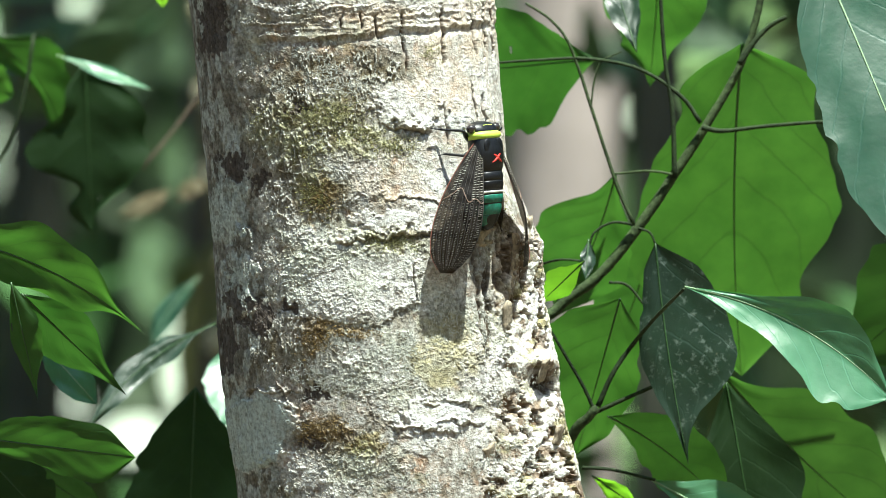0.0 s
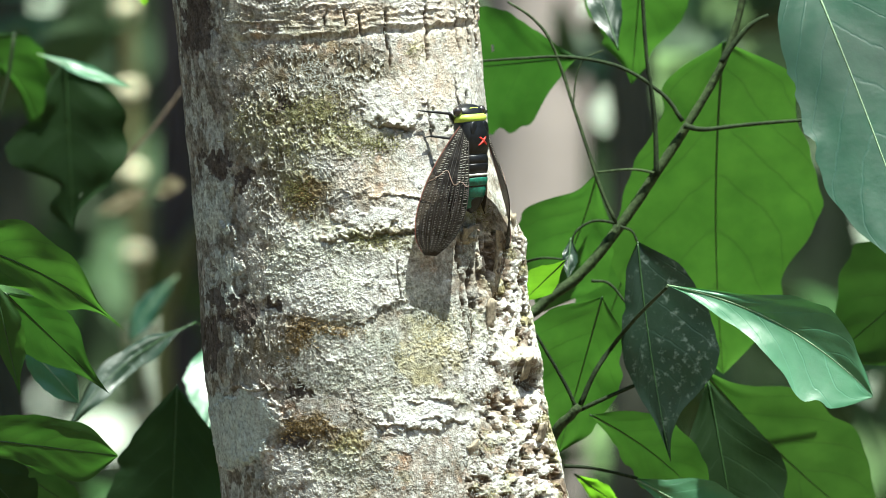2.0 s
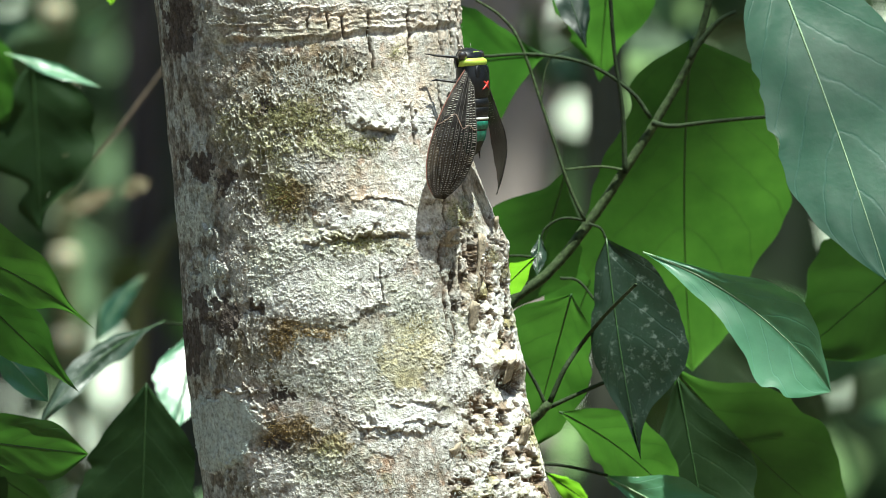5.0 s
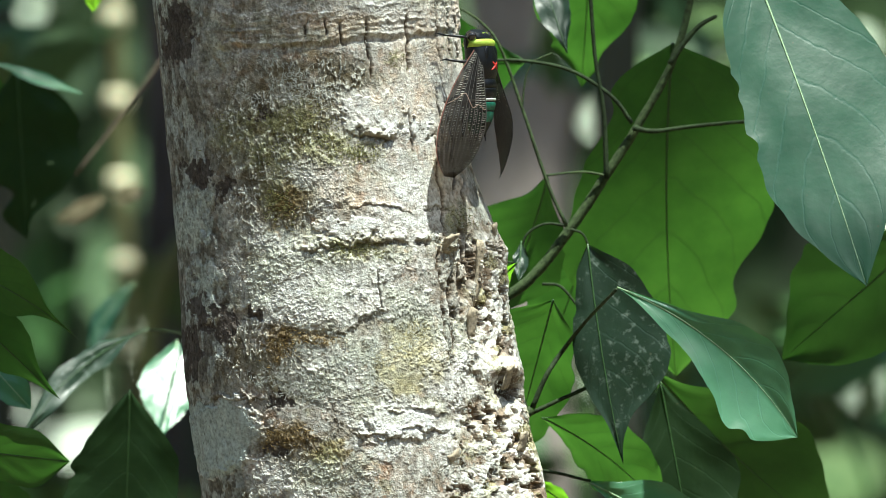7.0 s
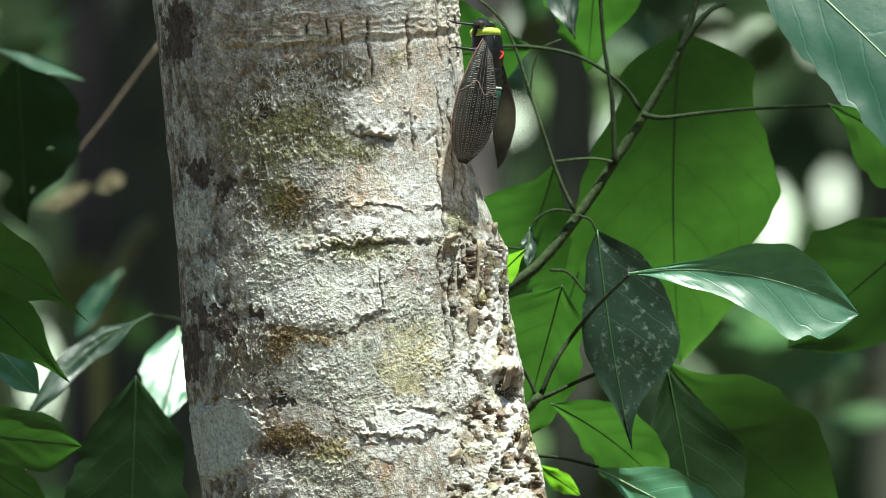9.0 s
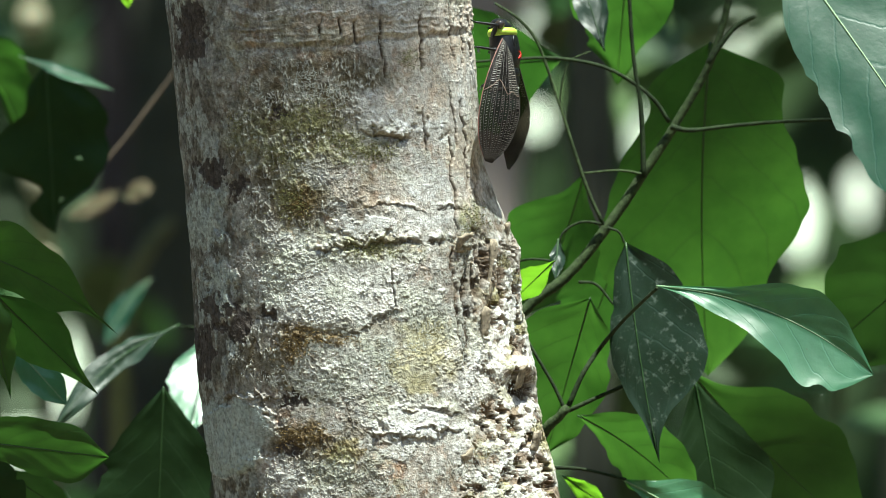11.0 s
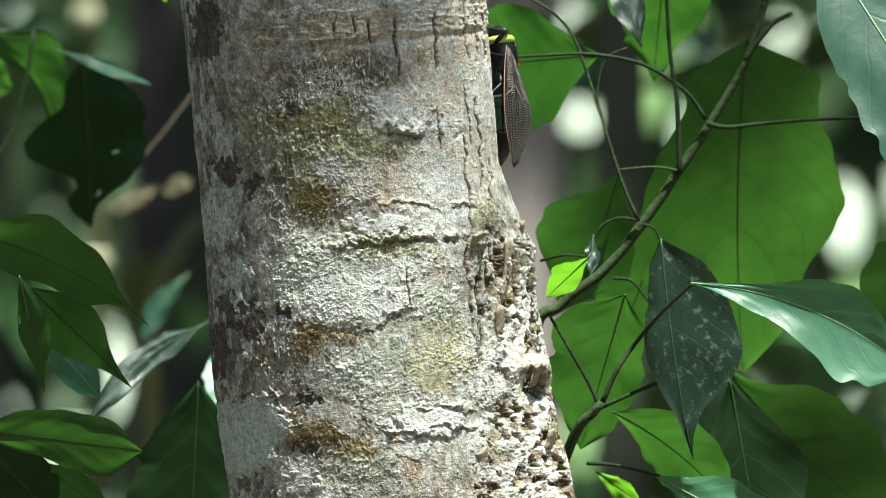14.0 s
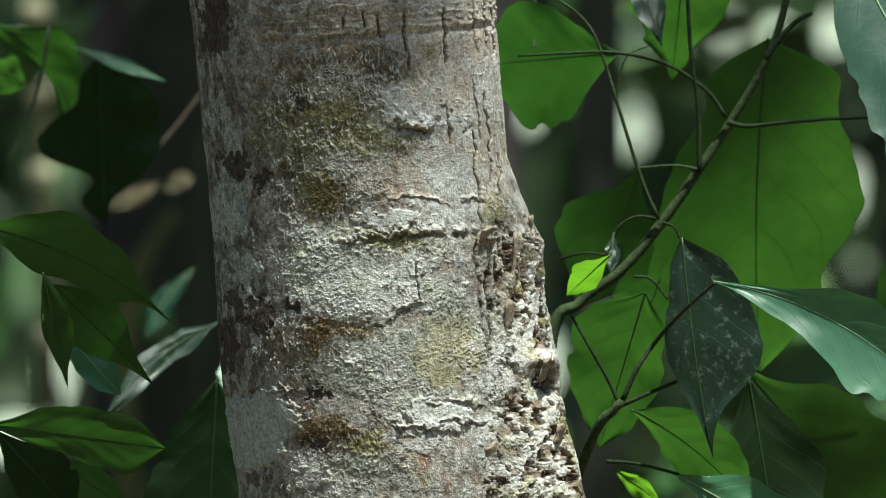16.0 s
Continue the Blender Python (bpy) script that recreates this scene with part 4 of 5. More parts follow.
            t += step * rng.uniform(0.85, 1.15)
    for blocks, mat, label in ((rungs, RUNG, "pale rungs between the wing veins"), (dots, RUNG_DIM, "dull brown rungs near the wing's tip")):
        v, f = joined(blocks)
        tagged(mesh_object("cross_vein", v, f, mat, w, True, label), kind="stuff")
    return w


def build_cicada():
    c = empty("cicada", (0, 0, 0))
    tagged(c, "large black cicada with lime collar and teal abdomen, climbing the bark", "insect")
    lathe("abdomen", [(-31, 0.3, 0.3, 5.5), (-29, 3.2, 3.0, 6), (-23, 6.4, 5.6, 7), (-14, 8.2, 7.0, 8), (-4, 8.6, 7.4, 9), (2, 8.2, 7.0, 9)], SHELL, c)
    for y0, y1, mat, lab, name in ((-29.5, -23.2, TEAL, "teal green segment", "abdomen_segment"), (-23, -17.2, TEAL, "teal green segment", "abdomen_segment"),
                                   (-17, -12.6, TEAL, "teal green segment", "abdomen_segment"), (-11.8, -10.6, CHALK, "chalk white band", "abdomen_band"),
                                   (-9.8, -5.4, SHELL, "", "abdomen_segment"), (-5.0, -0.8, SHELL, "", "abdomen_segment")):
        def half(y):
            return np.interp(y, [-31, -29, -23, -14, -4, 2], [0.3, 3.2, 6.4, 8.2, 8.6, 8.2])
        st = []
        for k in range(5):
            y = y0 + (y1 - y0) * k / 4
            g = 0.45 * math.sin(math.pi * (k + 0.4) / 4.8)
            st.append((y, half(y) + g, half(y) * 0.86 + g, np.interp(y, [-31, -23, -14, -4], [5.5, 7, 8, 9])))
        lathe(name, st, mat, c, 28, 10, label=lab)
    lathe("thorax", [(-3, 6.5, 5.0, 9), (1, 8.8, 7.4, 9.5), (8, 9.8, 8.0, 10), (15, 9.4, 7.4, 9.5), (19, 8.6, 6.6, 9)], SHELL, c)
    lathe("collar", [(16.8, 9.2, 7.0, 9.2), (18, 10.2, 7.7, 9.2), (19.6, 10.3, 7.6, 9.2), (20.8, 9.0, 6.6, 9.0)], COLLAR, c, 28, 14, label="bright lime-yellow collar")
    head = lathe("head", [(20, 8.6, 6.2, 9), (22, 9.3, 5.8, 8.8), (24.2, 8.4, 4.9, 8.4), (25.8, 5.4, 3.4, 7.9), (26.8, 0.4, 0.4, 7.4)], SHELL, c)
    for s in (-1, 1):
        ball("eye", (9.4 * s, 22.6, 9.8), (2.7, 2.6, 2.6), EYE, head, "dark glossy bulging eye")
        mm_tube("antenna", [(4 * s, 25.6, 8), (5.2 * s, 27.6, 7.5), (6.4 * s, 29.6, 6.4)], [0.25, 0.15, 0.08], SHELL, head, 8, 5, rise=RISE)
    lathe("brow_mark", [(23.6, 0.2, 0.2, 13.3), (23.8, 3.4, 0.3, 13.2), (24.2, 3.4, 0.3, 13.0), (24.4, 0.2, 0.2, 12.9)], COLLAR, head, 12, 8, label="pale lime bar on the head")
    for s in (-1, 1):
        for e in (-1, 1):
            mm_tube("cross_mark", [(0, 6.5, 17.9), (1.9 * s, 6.5 + 1.5 * e, 17.6), (3.9 * s, 6.5 + 2.5 * e, 16.9)], [0.75, 0.6, 0.2], SCARLET, c, 8, 6, "scarlet cross on the back", RISE)
        ball("shoulder_plate", (4.2 * s, 12.5, 16.0), (3.0, 4.6, 0.9), SHELL, c)
    for s in (-1, 1):
        forewing(c, s)
        hw = [(3.5 * s, 10, 11.0), (9 * s, -6, 9.0), (12 * s, -20, 7.5), (14 * s, -32, 6)]
        v, f = [], []
        line = spline([Vector(p) for p in hw], 24)
        for i, p in enumerate(line):
            w = 5.5 * math.sin(math.pi * min(1, 0.08 + i / 23 * 0.94))
            for j in range(7):
                v.append((p + Vector((s * w * (j / 3 - 1), 0, -0.5 * abs(j / 3 - 1)))) * MM)
        for i in range(23):
            for j in range(6):
                f.append((i * 7 + j, i * 7 + j + 1, i * 7 + j + 8, i * 7 + j + 7))
        mesh_object("hindwing", v, f, WING, c)
        for hip, knee, foot, claw in (((7, 17, 8), (15, 22, 12), (21, 24, 1.5), (27, 25, 0.2)), ((8, 10, 8), (14, 9, 10), (19, 11, 1.2), (23, 10.5, 0.2)),
                                      ((7, 2, 8), (12, -5, 8), (15, -10, 1.2), (17, -13, 0.2))):
            pts = [(q[0] * s, q[1], q[2]) for q in (hip, knee, foot, claw)]
            leg = mm_tube("leg", [pts[0], [(a + b) / 2 for a, b in zip(pts[0], pts[1])], pts[1]], [1.3, 1.5, 0.9], SHELL, c, 12, 8)
            mm_tube("shin", [pts[1], [(a + b) / 2 for a, b in zip(pts[1], pts[2])], pts[2]], [0.8, 0.75, 0.6], SHELL, leg, 10, 6)
            mm_tube("foot", [pts[2], [(a + b) / 2 for a, b in zip(pts[2], pts[3])], pts[3]], [0.5, 0.4, 0.25], SHELL, leg, 8, 5)
    return c


CICADA = build_cicada()


def on_bark(theta_deg, v, heading=0.0, lift=0.0, roll=0.0):
    """The cicada's pose at an angle about the trunk and a plan height."""
    th = radians(theta_deg)
    e = 1e-3
    p = Vector([float(q) for q in trunk_place(np.array(th), np.array(float(v)), np.array(lift))])
    q = Vector([float(q) for q in trunk_place(np.array(th), np.array(v - 30.0), np.array(lift))])
    n = Vector((math.sin(th), -math.cos(th), 0))
    a = (q - p).normalized()
    n = (n - a * n.dot(a)).normalized()
    x = a.cross(n)
    m = Matrix((x, a, n)).transposed().to_4x4()
    return Matrix.Translation(p) @ m @ pose(0, 0, 0, 0, roll, heading)


# ---- the forest around ----
def leaf_cloud(name, places, size, mat, seed, label):
    """Many bent leaves in one mesh; places: (centre, facing) pairs."""
    rng = random.Random(seed)
    verts, faces, uvs = [], [], []
    for p, face in places:
        L = size * rng.uniform(0.6, 1.25)
        W = L * rng.uniform(0.34, 0.5)
        m = Matrix.Translation(p) @ face.to_track_quat("Z", "Y").to_matrix().to_4x4() @ Matrix.Rotation(rng.uniform(0, 6.28), 4, "Z")
        o = len(verts)
        bend = rng.uniform(0.05, 0.3)
        for i in range(6):
            t = i / 5
            w = W * 0.5 * math.sin(math.pi * (0.06 + 0.94 * t) ** 0.85)
            for j in (-1, 0, 1):
                verts.append(m @ Vector((w * j, (t - 0.5) * L, -bend * L * (t - 0.4) ** 2 + 0.12 * w * abs(j))))
                uvs.append((t, j * 0.5 + 0.5))
        for i in range(5):
            for j in range(2):
                a = o + i * 3 + j
                faces.append((a, a + 1, a + 4, a + 3))
    ob = mesh_object(name, verts, faces, mat)
    layer = ob.data.uv_layers.new(name="UVMap")
    idx = np.empty(len(ob.data.loops), np.int32)
    ob.data.loops.foreach_get("vertex_index", idx)
    layer.data.foreach_set("uv", np.array(uvs, np.float32)[idx].ravel())
    return tagged(ob, label, "foliage", kind="stuff")


def random_face(rng, up=0.6):
    return Vector((rng.gauss(0, 1), rng.gauss(0, 1), rng.gauss(0, 1) + up)).normalized()


def build_ground():
    n, size = 60, 120.0
    verts, faces = [], []
    for i in range(n + 1):
        for j in range(n + 1):
            x, y = (j / n - 0.5) * size, (i / n - 0.5) * size + 10
            near = math.exp(-(x * x + y * y) / 9)
            verts.append((x, y, (noise.noise(Vector((x * 0.13, y * 0.13, 3))) * 0.35) * (1 - near)))
    for i in range(n):
        for j in range(n):
            a = i * (n + 1) + j
            faces.append((a, a + 1, a + n + 2, a + n + 1))
    m, nt, b, _ = material("leaf_litter")
    c = ramp(nt, noise_node(nt, 6.0, 8.0, 0.7), [(0.3, (0.035, 0.028, 0.018)), (0.5, (0.10, 0.072, 0.04)), (0.7, (0.055, 0.075, 0.025))])
    nt.links.new(c, b.inputs["Base Color"])
    b.inputs["Roughness"].default_value = 0.95
    bumped(nt, b, noise_node(nt, 14.0, 6.0), 0.8, 0.05)
    tagged(mesh_object("ground", verts, faces, m), "brown leaf litter on the forest floor", "ground", kind="structure")


def build_backdrop():
    """The wall of far forest all round; its gaps of sky are glowing patches."""
    verts, faces = [], []
    n, rad = 64, 46.0
    for i in range(9):
        for j in range(n):
            a = 2 * math.pi * j / n
            r = rad * (1 + 0.03 * noise.noise(Vector((math.cos(a) * 3, math.sin(a) * 3, i * 0.6))))
            verts.append((r * math.sin(a), r * math.cos(a), -1 + i * 2.9 + (1.5 * noise.noise(Vector((a * 6, 0, 5))) if i == 8 else 0)))
    for i in range(8):
        for j in range(n):
            k = (j + 1) % n
            faces.append((i * n + j, (i + 1) * n + j, (i + 1) * n + k, i * n + k))
    m, nt, b, out = material("far_forest")
    # Dappled light and shade of far leaves, put into the wall's colour.
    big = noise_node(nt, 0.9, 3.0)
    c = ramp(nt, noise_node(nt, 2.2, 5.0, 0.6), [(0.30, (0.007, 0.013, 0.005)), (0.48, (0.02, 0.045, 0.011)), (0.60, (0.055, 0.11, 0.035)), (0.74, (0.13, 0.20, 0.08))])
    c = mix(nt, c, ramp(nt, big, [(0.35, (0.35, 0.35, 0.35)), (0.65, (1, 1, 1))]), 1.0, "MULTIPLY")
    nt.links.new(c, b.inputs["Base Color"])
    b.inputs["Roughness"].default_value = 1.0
    # Sky between the leaves is added as noise patches that glow.
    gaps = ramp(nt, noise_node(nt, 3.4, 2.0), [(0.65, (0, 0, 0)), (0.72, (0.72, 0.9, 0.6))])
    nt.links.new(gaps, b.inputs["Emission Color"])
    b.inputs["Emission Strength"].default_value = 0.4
    tagged(mesh_object("backdrop", verts, faces, m), "far green forest wall with glowing patches for gaps of sky", "forest", kind="structure")


def far_tree(u, width, y, mat, label, lean=0.0):
    """A straight trunk in the distance, seen as wide as given in plan units."""
    k = (6 + y) / 6 * U
    x = (u - 784) * k
    t = empty("far_tree", (x, y, -0.2))
    tagged(t, label, "tree", "trees in the distance")
    r = width * k / 2
    tube("trunk", [(0, 0, 0), (lean * 0.3, 0, 1.5), (lean * 0.7, 0.1, 4), (lean, 0, 9)], [r * 1.35, r, r * 0.95, r * 0.7], mat, t, 60, 20, 0.10)
    rng = random.Random(int(u))
    crown = leaf_cloud("crown", [(Vector((rng.gauss(lean, 0.85), rng.gauss(0, 0.85), rng.gauss(9.6, 0.8))), random_face(rng)) for _ in range(420)], 0.4, LEAF_GREEN, int(u), "green leafy crown")
    crown.parent = t


def node_stem():
    """A slim cane; its nodes are drawn large and pale for their sun glints."""
    y = 8.0
    k = (6 + y) / 6 * U
    x = (292 - 784) * k
    s = empty("cane", (x, y, -0.1))
    tagged(s, "slim yellow-green cane with pale nodes enlarged for sun glints", "plant")
    tube("culm", [(0.066, 0, 0), (0.016, 0, 1.2), (-0.014, 0, 2), (-0.06, 0, 3.4)], [0.0125, 0.0118, 0.011, 0.009], CANE, s, 50, 10, 0.05)
    for i in range(-8, 8):
        z = 1.5 - (165 + 145 * i - 441) * k + 0.1
        if z < 0.1 or z > 3.2:
            continue
        bm = bmesh.new()
        bmesh.ops.create_uvsphere(bm, u_segments=14, v_segments=8, radius=1.0)
        for v in bm.verts:
            v.co = Vector((v.co.x * 0.0165 + 0.064 - 0.04 * z, v.co.y * 0.0165, z + v.co.z * 0.0155))
        part("node", bm, NODE, s, "pale node enlarged for its sun glint")
    return s


CANE = plain("cane", (0.12, 0.12, 0.05), 0.5, 0.3, 30.0)
ARCH = plain("yellow_cane", (0.10, 0.11, 0.032), 0.5, 0.25, 40.0)
# Node colour holds the glint: far paler than the cane.
NODE = plain("cane_node", (0.82, 0.76, 0.50), 0.4, 0.1, 60.0)
PINK_BARK = plain("smooth_grey_bark", (0.31, 0.265, 0.245), 0.9, 0.25, 9.0)
MAUVE_BARK = plain("mauve_bark", (0.05, 0.042, 0.043), 0.9, 0.3, 10.0)
DARK_BARK = plain("dark_bark", (0.055, 0.060, 0.040), 0.9, 0.35, 12.0)
FAR_LEAF = plain("far_foliage", (0.035, 0.095, 0.02), 0.5, 0.5, 3.0)

build_ground()
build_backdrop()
far_tree(972, 190, 12.0, PINK_BARK, "smooth pinkish grey trunk of a tree behind", 0.06)
# Trunk added for a dark area; it covers a bright disc behind.
far_tree(1165, 80, 4.5, DARK_BARK, "slender dark trunk added for a dark area behind")
far_tree(364, 75, 14.5, MAUVE_BARK, "slender mauve-grey trunk behind")
# Trunk added as a dark mass in place of deep shade.
far_tree(455, 200, 19.0, DARK_BARK, "thick dark trunk added for a mass of shade behind")
far_tree(60, 120, 17.0, DARK_BARK, "dark trunk far behind")
far_tree(1780, 90, 14.0, DARK_BARK, "dark trunk far behind")
far_tree(620, 150, 15.0, DARK_BARK, "dark trunk far behind")
CANE_BEHIND = node_stem()


def arching_cane():
    s = empty("cane", at(335, 5400, 5.0))
    tagged(s, "yellow-green cane arching over in the shade behind", "plant")
    pts = [at(u, v, 5.0) - s.location for u, v in ((335, 2700), (338, 1300), (338, 800), (334, 640), (340, 560), (356, 490), (390, 420), (430, 380))]
    tube("culm", pts, [0.012, 0.011, 0.010, 0.009, 0.008, 0.006], ARCH, s, 80, 10, 0.05)


arching_cane()


def build_undergrowth():
    rng = random.Random(11)
    for u, v, y, wide, high, count, size in ((70, 60, 5.0, 80, 110, 8, 0.12), (160, 900, 8.0, 300, 60, 24, 0.14),
                                     (1250, 60, 7.0, 260, 90, 14, 0.12), (1600, 640, 5.0, 110, 90, 12, 0.12), (1180, 860, 6.0, 300, 70, 22, 0.13),
                                     (960, 640, 7.0, 120, 160, 12, 0.13),
                                     (80, 520, 12.0, 200, 60, 10, 0.18), (1350, 700, 13.0, 300, 160, 26, 0.18),
                                     (800, 980, 10.0, 900, 90, 60, 0.2)):
        places = []
        for _ in range(count):
            p = at(u + rng.gauss(0, 0.6) * wide, v + rng.gauss(0, 0.6) * high, y)
            p.y += rng.gauss(0, 0.35)
            places.append((p, random_face(rng, 0.8)))
        leaf_cloud("undergrowth", places, size, FAR_LEAF, rng.randrange(999), "blurred green undergrowth leaves behind the trunk")


def build_shade_canopy():
    """An unseen leaf roof, added to keep the forest behind the trunk in dappled shade."""
    rng = random.Random(23)
    places = []
    flat = Vector((to_sun.x / to_sun.z, to_sun.y / to_sun.z, 0))
    for _ in range(6200):
        p = Vector((rng.uniform(-6, 9), rng.uniform(0.2, 45), rng.uniform(6.5, 8.5)))
        g = p - flat * (p.z - 1.6)
        # Openings in the added roof let sun through at chosen spots.
        if g.y < 2.2 or (abs(g.y - 26) < 0.9 and abs(g.x + 0.79) < 0.7) or (abs(g.y - 12) < 0.7 and abs(g.x - 0.2) < 0.6) or noise.noise(g * 0.9) > 0.26:
            continue
        places.append((p, random_face(rng, 2.0)))
    leaf_cloud("shade_canopy", places, 0.62, FAR_LEAF, 4, "unseen leaf roof added to shade the forest behind")


build_undergrowth()
build_shade_canopy()


# A flat disc added before the forest wall; it glows by itself.
def glow_disc(u, v, ru, rv, seed, mat, label):
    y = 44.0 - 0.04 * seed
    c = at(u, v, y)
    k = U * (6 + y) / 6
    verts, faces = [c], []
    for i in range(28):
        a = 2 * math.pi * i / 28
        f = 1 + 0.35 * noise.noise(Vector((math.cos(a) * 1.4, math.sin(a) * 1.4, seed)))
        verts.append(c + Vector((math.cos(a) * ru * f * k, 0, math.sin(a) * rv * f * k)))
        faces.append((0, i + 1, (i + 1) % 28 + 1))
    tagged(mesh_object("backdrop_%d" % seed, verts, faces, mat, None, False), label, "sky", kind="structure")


def glow_material(name, low, high, strength):
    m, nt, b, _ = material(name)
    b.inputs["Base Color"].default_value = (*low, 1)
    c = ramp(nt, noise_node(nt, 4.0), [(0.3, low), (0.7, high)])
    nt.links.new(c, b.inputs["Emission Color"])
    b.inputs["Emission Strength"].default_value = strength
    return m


SKY_GLOW = glow_material("glow_disc", (0.62, 0.74, 0.55), (1.0, 1.0, 0.9), 0.65)
# Green glow in place of sunlight on far foliage.
GREEN_GLOW = glow_material("green_glow", (0.16, 0.26, 0.13), (0.30, 0.42, 0.24), 0.07)
BRIGHT_GREEN_GLOW = glow_material("bright_green_glow", (0.18, 0.30, 0.11), (0.36, 0.50, 0.24), 0.34)
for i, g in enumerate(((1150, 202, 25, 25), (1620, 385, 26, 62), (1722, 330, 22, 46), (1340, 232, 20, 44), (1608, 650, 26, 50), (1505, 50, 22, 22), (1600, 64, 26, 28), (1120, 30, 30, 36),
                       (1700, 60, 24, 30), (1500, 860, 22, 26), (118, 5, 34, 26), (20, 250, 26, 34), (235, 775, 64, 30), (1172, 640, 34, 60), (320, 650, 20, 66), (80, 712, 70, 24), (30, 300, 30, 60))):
    glow_disc(*g, i + 1, SKY_GLOW, "glowing disc standing for a gap of sky")
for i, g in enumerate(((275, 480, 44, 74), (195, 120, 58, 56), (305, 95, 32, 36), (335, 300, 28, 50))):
    glow_disc(*g, i + 21, GREEN_GLOW, "glowing green disc standing for sunlit far foliage")
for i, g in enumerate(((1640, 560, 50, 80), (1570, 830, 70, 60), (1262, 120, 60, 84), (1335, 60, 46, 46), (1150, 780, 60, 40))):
    glow_disc(*g, i + 31, BRIGHT_GREEN_GLOW, "far bright green foliage aglow in the sun")


def shade_branch(label, groups, seed):
    """An unseen leafy branch, added high above between the plants and the sun; it sways into the light and dapples what
    is below.
    """
    far = 4.4
    foot = at(560, 120, -0.08) + to_sun * far
    b = empty("shade_branch", foot)
    tagged(b, label, "branch")
    tube("branch", [(-0.22, 0.1, 0.02), (0, 0.04, 0.03), (0.25, 0.05, 0.03), (0.9, 0.2, 0.15), (2.2, 0.8 + 0.1 * seed, 0.5)], [0.003, 0.004, 0.006, 0.01, 0.016], TWIG, b, 40, 8)
    rng = random.Random(8 + seed)
    for y, count, mid, spread, size in groups:
        places = []
        for _ in range(count):
            u, v = mid[0] + rng.gauss(0, 0.62) * spread[0], mid[1] + rng.gauss(0, 0.62) * spread[1]
            p = at(u, v, y) + to_sun * (far + rng.uniform(-0.2, 0.2)) - foot
            places.append((p, (to_sun + Vector((rng.gauss(0, 0.6), rng.gauss(0, 0.6), rng.gauss(0, 0.4)))).normalized()))
        ob = leaf_cloud("leaflets", places, size, LEAF_GREEN, int(mid[0]), "unseen feathery leaflets that block the sun")
        ob.parent = b
        del ob["category"]
    return b


# Both branches are out of view and added only for their shade.
SHADE_BRANCH = shade_branch("unseen leafy branch added to shade the trunk and left side",
                              [(-0.06, 100, (500, 180), (210, 240), 0.016), (0.0, 230, (110, 650), (150, 260), 0.024), (-0.03, 280, (465, 490), (150, 240), 0.019),
                               (4.6, 150, (60, 230), (120, 260), 0.075), (0.75, 230, (140, 230), (150, 190), 0.03)], 0)
SHADE_BRANCH_SAPLING = shade_branch("unseen leafy branch added to shade the sapling and far trunk",
                                      [(0.25, 290, (1195, 390), (150, 220), 0.028), (0.25, 210, (1420, 770), (150, 110), 0.024), (12.0, 160, (950, 200), (150, 300), 0.085)], 1)


# ---- motion of the things ----
def sway(thing, rows):
    x, y, z = thing.location
    walk(thing, [(t, pose(x, y, z + dz, 0, math.degrees(math.asin(dx / 1.5)), 0)) for t, dx, dz in rows])


def flutter(part_of, thing, hinge, rows):
    """Turn a leaf about its own base, in the space of its plant."""
    h = hinge - Vector(thing.location)
    walk(part_of, [(t, Matrix.Translation(h) @ pose(0, 0, 0, b[0] if b else 0, a, 0) @ Matrix.Translation(-h)) for t, a, *b in rows])


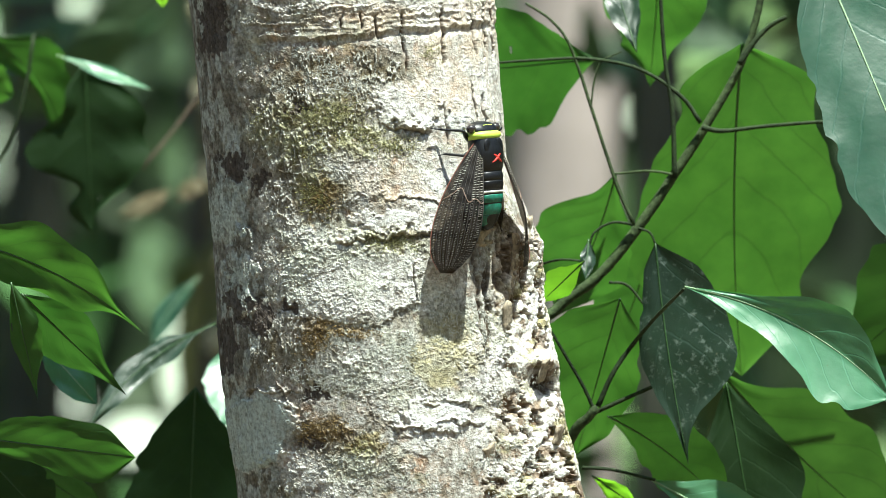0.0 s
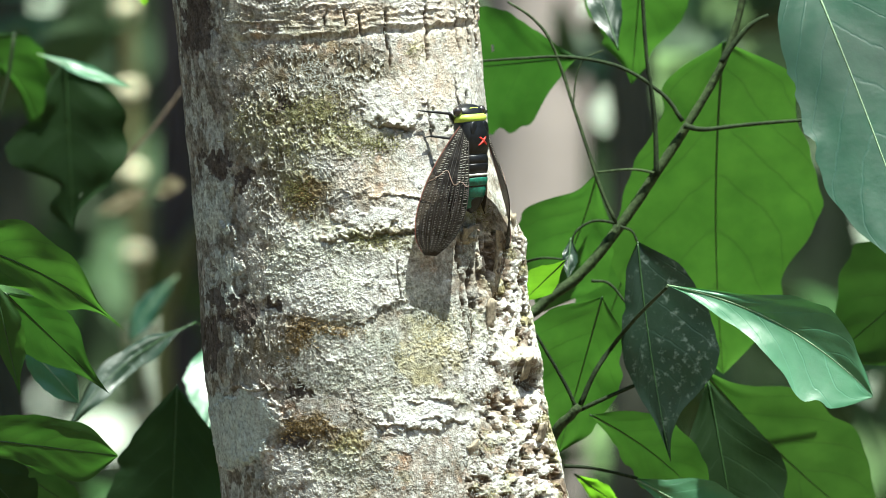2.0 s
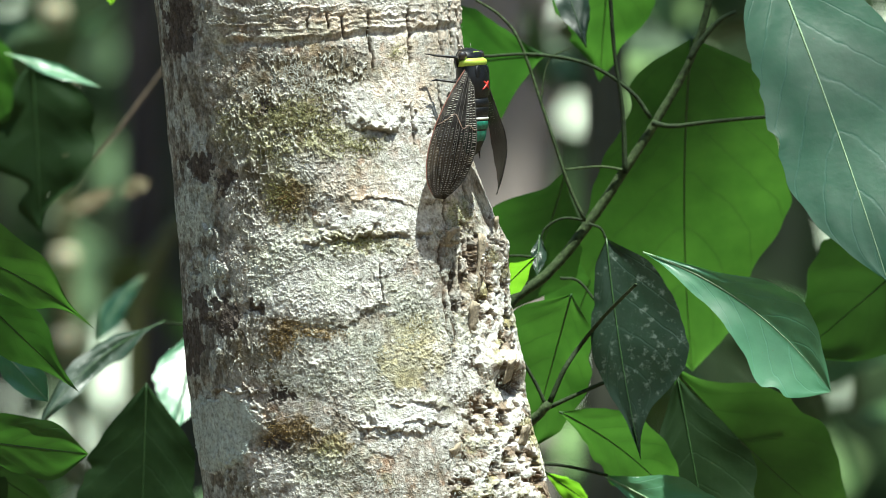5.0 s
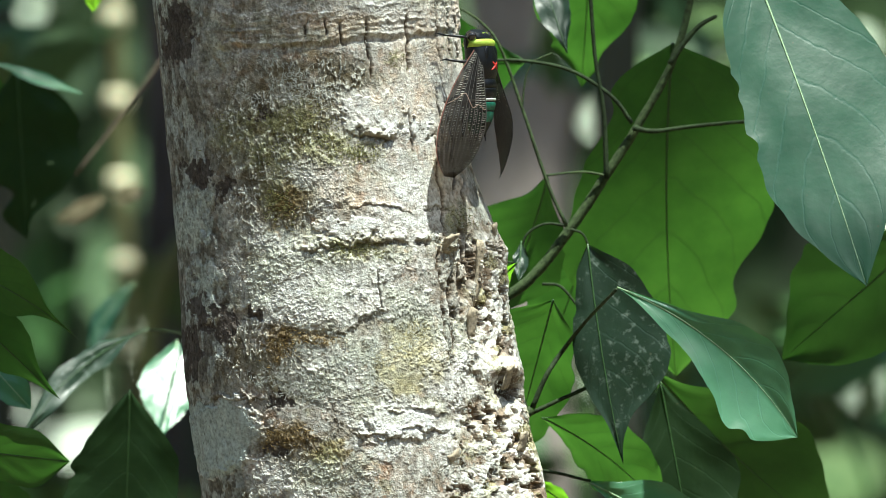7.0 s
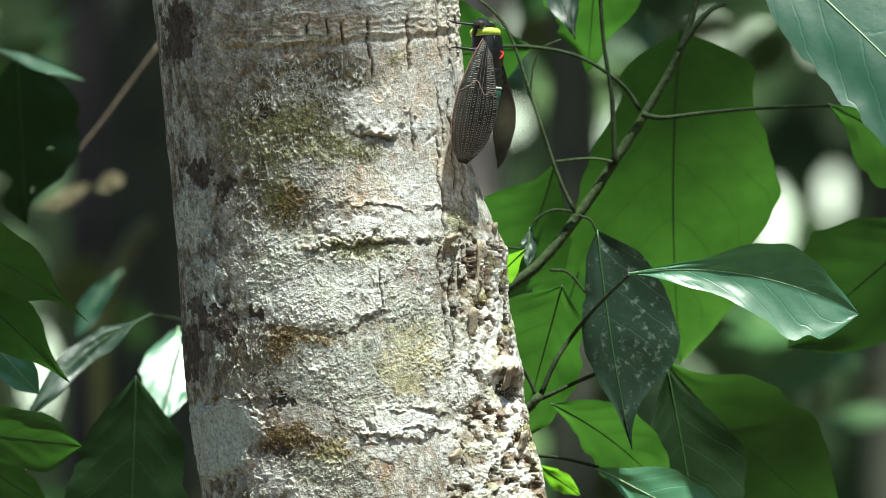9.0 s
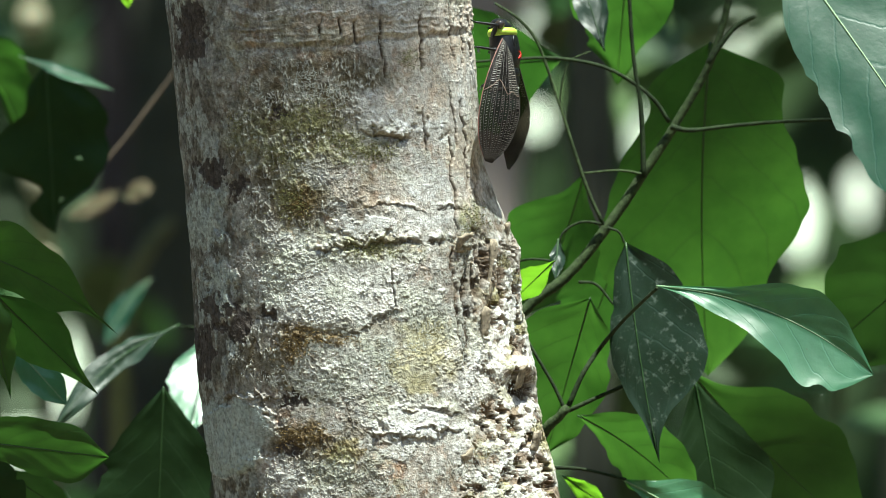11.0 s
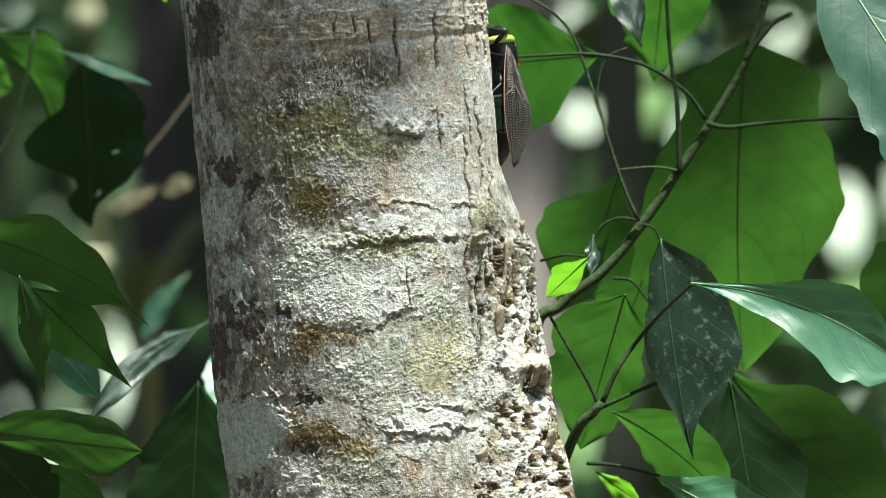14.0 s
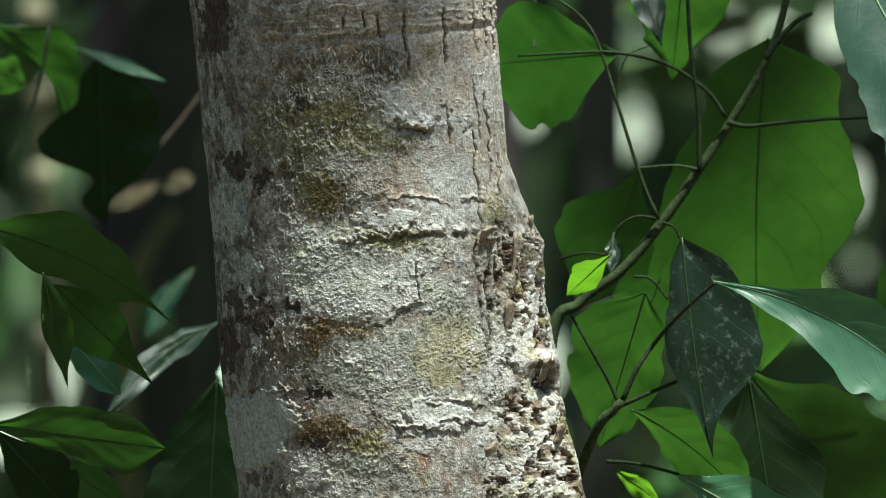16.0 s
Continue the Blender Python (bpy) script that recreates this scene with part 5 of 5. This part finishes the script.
def motions():
    walk(CICADA, [(0, on_bark(48, 308)), (0.5, on_bark(48, 308)), (1, on_bark(48, 301)), (1.5, on_bark(48.5, 291)), (2, on_bark(49.5, 281)), (2.5, on_bark(51, 268)), (3, on_bark(52.5, 248)),
                  (3.5, on_bark(54, 226, 0, 4)), (4, on_bark(56, 209, 0, 6)), (5.2, on_bark(61.5, 172, 0, 9)), (6.5, on_bark(66.5, 141, -1, 12, -3)), (7, on_bark(68.5, 133, -2, 12, -4)),
                  (7.5, on_bark(70.5, 127, -3, 12, -4)), (8, on_bark(73, 118, -3, 12, -4)), (8.5, on_bark(74.5, 115, -3, 12, -4)), (9, on_bark(77, 114, -4, 10, -5)), (10.2, on_bark(83.5, 114, -4, 12, -6)),
                  (11.5, on_bark(90, 114, -4, 11, -8)), (12, on_bark(93.5, 116, -4, 10, -8)), (12.5, on_bark(96.5, 119, -4, 9, -9)), (13, on_bark(99.5, 122, -4, 7, -9)), (13.5, on_bark(104, 125, -4, 4, -9)),
                  (14, on_bark(112, 128, -4, 2, -9)), (14.5, on_bark(122, 130, -4, 1, -9)), (15, on_bark(133, 130, -5, 1, -6)), (15.5, on_bark(140, 128, 0, 0, -3)), (16, on_bark(147, 126))])
    flutter(TOP_LEAF, SAPLING, at(1450, -90, 0.14), [(0, 0), (3.5, 2), (7, 3), (7.5, 0), (8, -6), (8.2, -20), (8.4, -44), (8.6, -52), (8.8, -36), (9, -23), (9.2, -17),
                                                    (11.5, -12), (12.5, -13), (14.5, -8), (16, -5)])
    flutter(PALE_LEAF, SAPLING, at(1212, 508, 0.02), [(0, 0), (3.5, 0), (6.5, 17), (7, 12), (7.5, -2), (8, -9, -4), (8.2, -18, -36), (8.4, -26, -70), (8.6, -28, -70), (8.8, -24, -36), (9, -18), (9.2, -14),
                                                     (11.3, -6), (12, -12), (12.5, -13), (13, -9), (13.5, -8), (14.5, -5), (15, -3), (16, -2)])
    sway(SAPLING, [(0, 0.0000, 0.0000), (0.5, 0.0018, -0.0019), (1, 0.0003, -0.0009), (1.5, -0.0012, -0.0003), (2, -0.0004, -0.0005), (2.5, 0.0008, -0.0002), (3, 0.0008, 0.0017), (3.5, 0.0022, 0.0015), (4, -0.0001, 0.0029), (5.2, -0.0087, 0.0019), (6.5, -0.0148, 0.0005), (7, -0.0171, 0.0022), (7.5, -0.0170, 0.0051), (8, -0.0163, 0.0091), (8.5, -0.0227, 0.0194), (9, -0.0109, 0.0098), (10.2, -0.0062, 0.0046), (11.5, -0.0013, 0.0026), (12, -0.0013, 0.0022), (12.5, -0.0003, 0.0033), (13, 0.0018, 0.0051), (13.5, 0.0063, 0.0046), (14, 0.0080, 0.0051), (14.5, 0.0113, 0.0019), (15, 0.0112, 0.0036), (15.5, 0.0160, 0.0014), (16, 0.0155, 0.0036)])
    x, y, z = CANE_BEHIND.location
    walk(CANE_BEHIND, [(t, pose(x + 0.0007 * d, y, z)) for t, d in ((0, 90), (1, 69), (1.5, 30), (2, -2), (2.5, -68), (3, -127), (3.5, -141), (4, -138), (5.2, -55), (6.5, 24), (7, 3), (7.5, -28), (8, -90), (8.5, -123), (9, -131), (10.2, -102), (11.5, -52), (12, -27), (12.5, -9), (13, -8), (13.5, -16), (14, -40), (14.5, -57), (15, -78), (15.5, -72), (16, -70))])
    # The added branches move in, and their shade with them.
    x, y, z = SHADE_BRANCH.location
    walk(SHADE_BRANCH, [(t, pose(x + dx, y, z + dz)) for t, dx, dz in ((0, -0.30, 0.22), (3.5, -0.28, 0.2), (4.2, -0.24, 0.17), (6.3, -0.05, 0.04), (7, -0.02, 0.015), (9, 0.0, 0.01), (11.5, 0.02, 0.0),
                                                                  (13, 0.018, 0.0), (14.5, 0.016, 0.0), (16, 0.014, 0.0))])
    x, y, z = SHADE_BRANCH_SAPLING.location
    walk(SHADE_BRANCH_SAPLING, [(t, pose(x + dx, y, z + dz)) for t, dx, dz in ((0, -0.30, 0.22), (1.5, -0.27, 0.2), (2.5, -0.09, 0.07), (3.2, -0.03, 0.02), (4.2, -0.01, 0.01), (7, 0.0, 0.0), (9, 0.01, 0.0), (12, 0.02, 0.0), (16, 0.01, 0.0))])
    sway(SAPLING_BEHIND, [(0, 0.0000, 0.0000), (0.5, 0.0018, -0.0019), (1, 0.0003, -0.0009), (1.5, -0.0013, -0.0003), (2, -0.0003, -0.0005), (2.5, 0.0011, -0.0002), (3, 0.0012, 0.0017), (3.5, 0.0027, 0.0016), (4, 0.0003, 0.0030), (5.2, -0.0086, 0.0019), (6.5, -0.0149, 0.0005), (7, -0.0172, 0.0022), (7.5, -0.0170, 0.0052), (8, -0.0167, 0.0086), (8.5, -0.0175, 0.0117), (9, -0.0105, 0.0098), (10.2, -0.0057, 0.0047), (11.5, -0.0010, 0.0027), (12, -0.0012, 0.0022), (12.5, -0.0002, 0.0033), (13, 0.0019, 0.0052), (13.5, 0.0065, 0.0047), (14, 0.0084, 0.0052), (14.5, 0.0119, 0.0019), (15, 0.0118, 0.0036), (15.5, 0.0167, 0.0014), (16, 0.0163, 0.0036)])


motions()
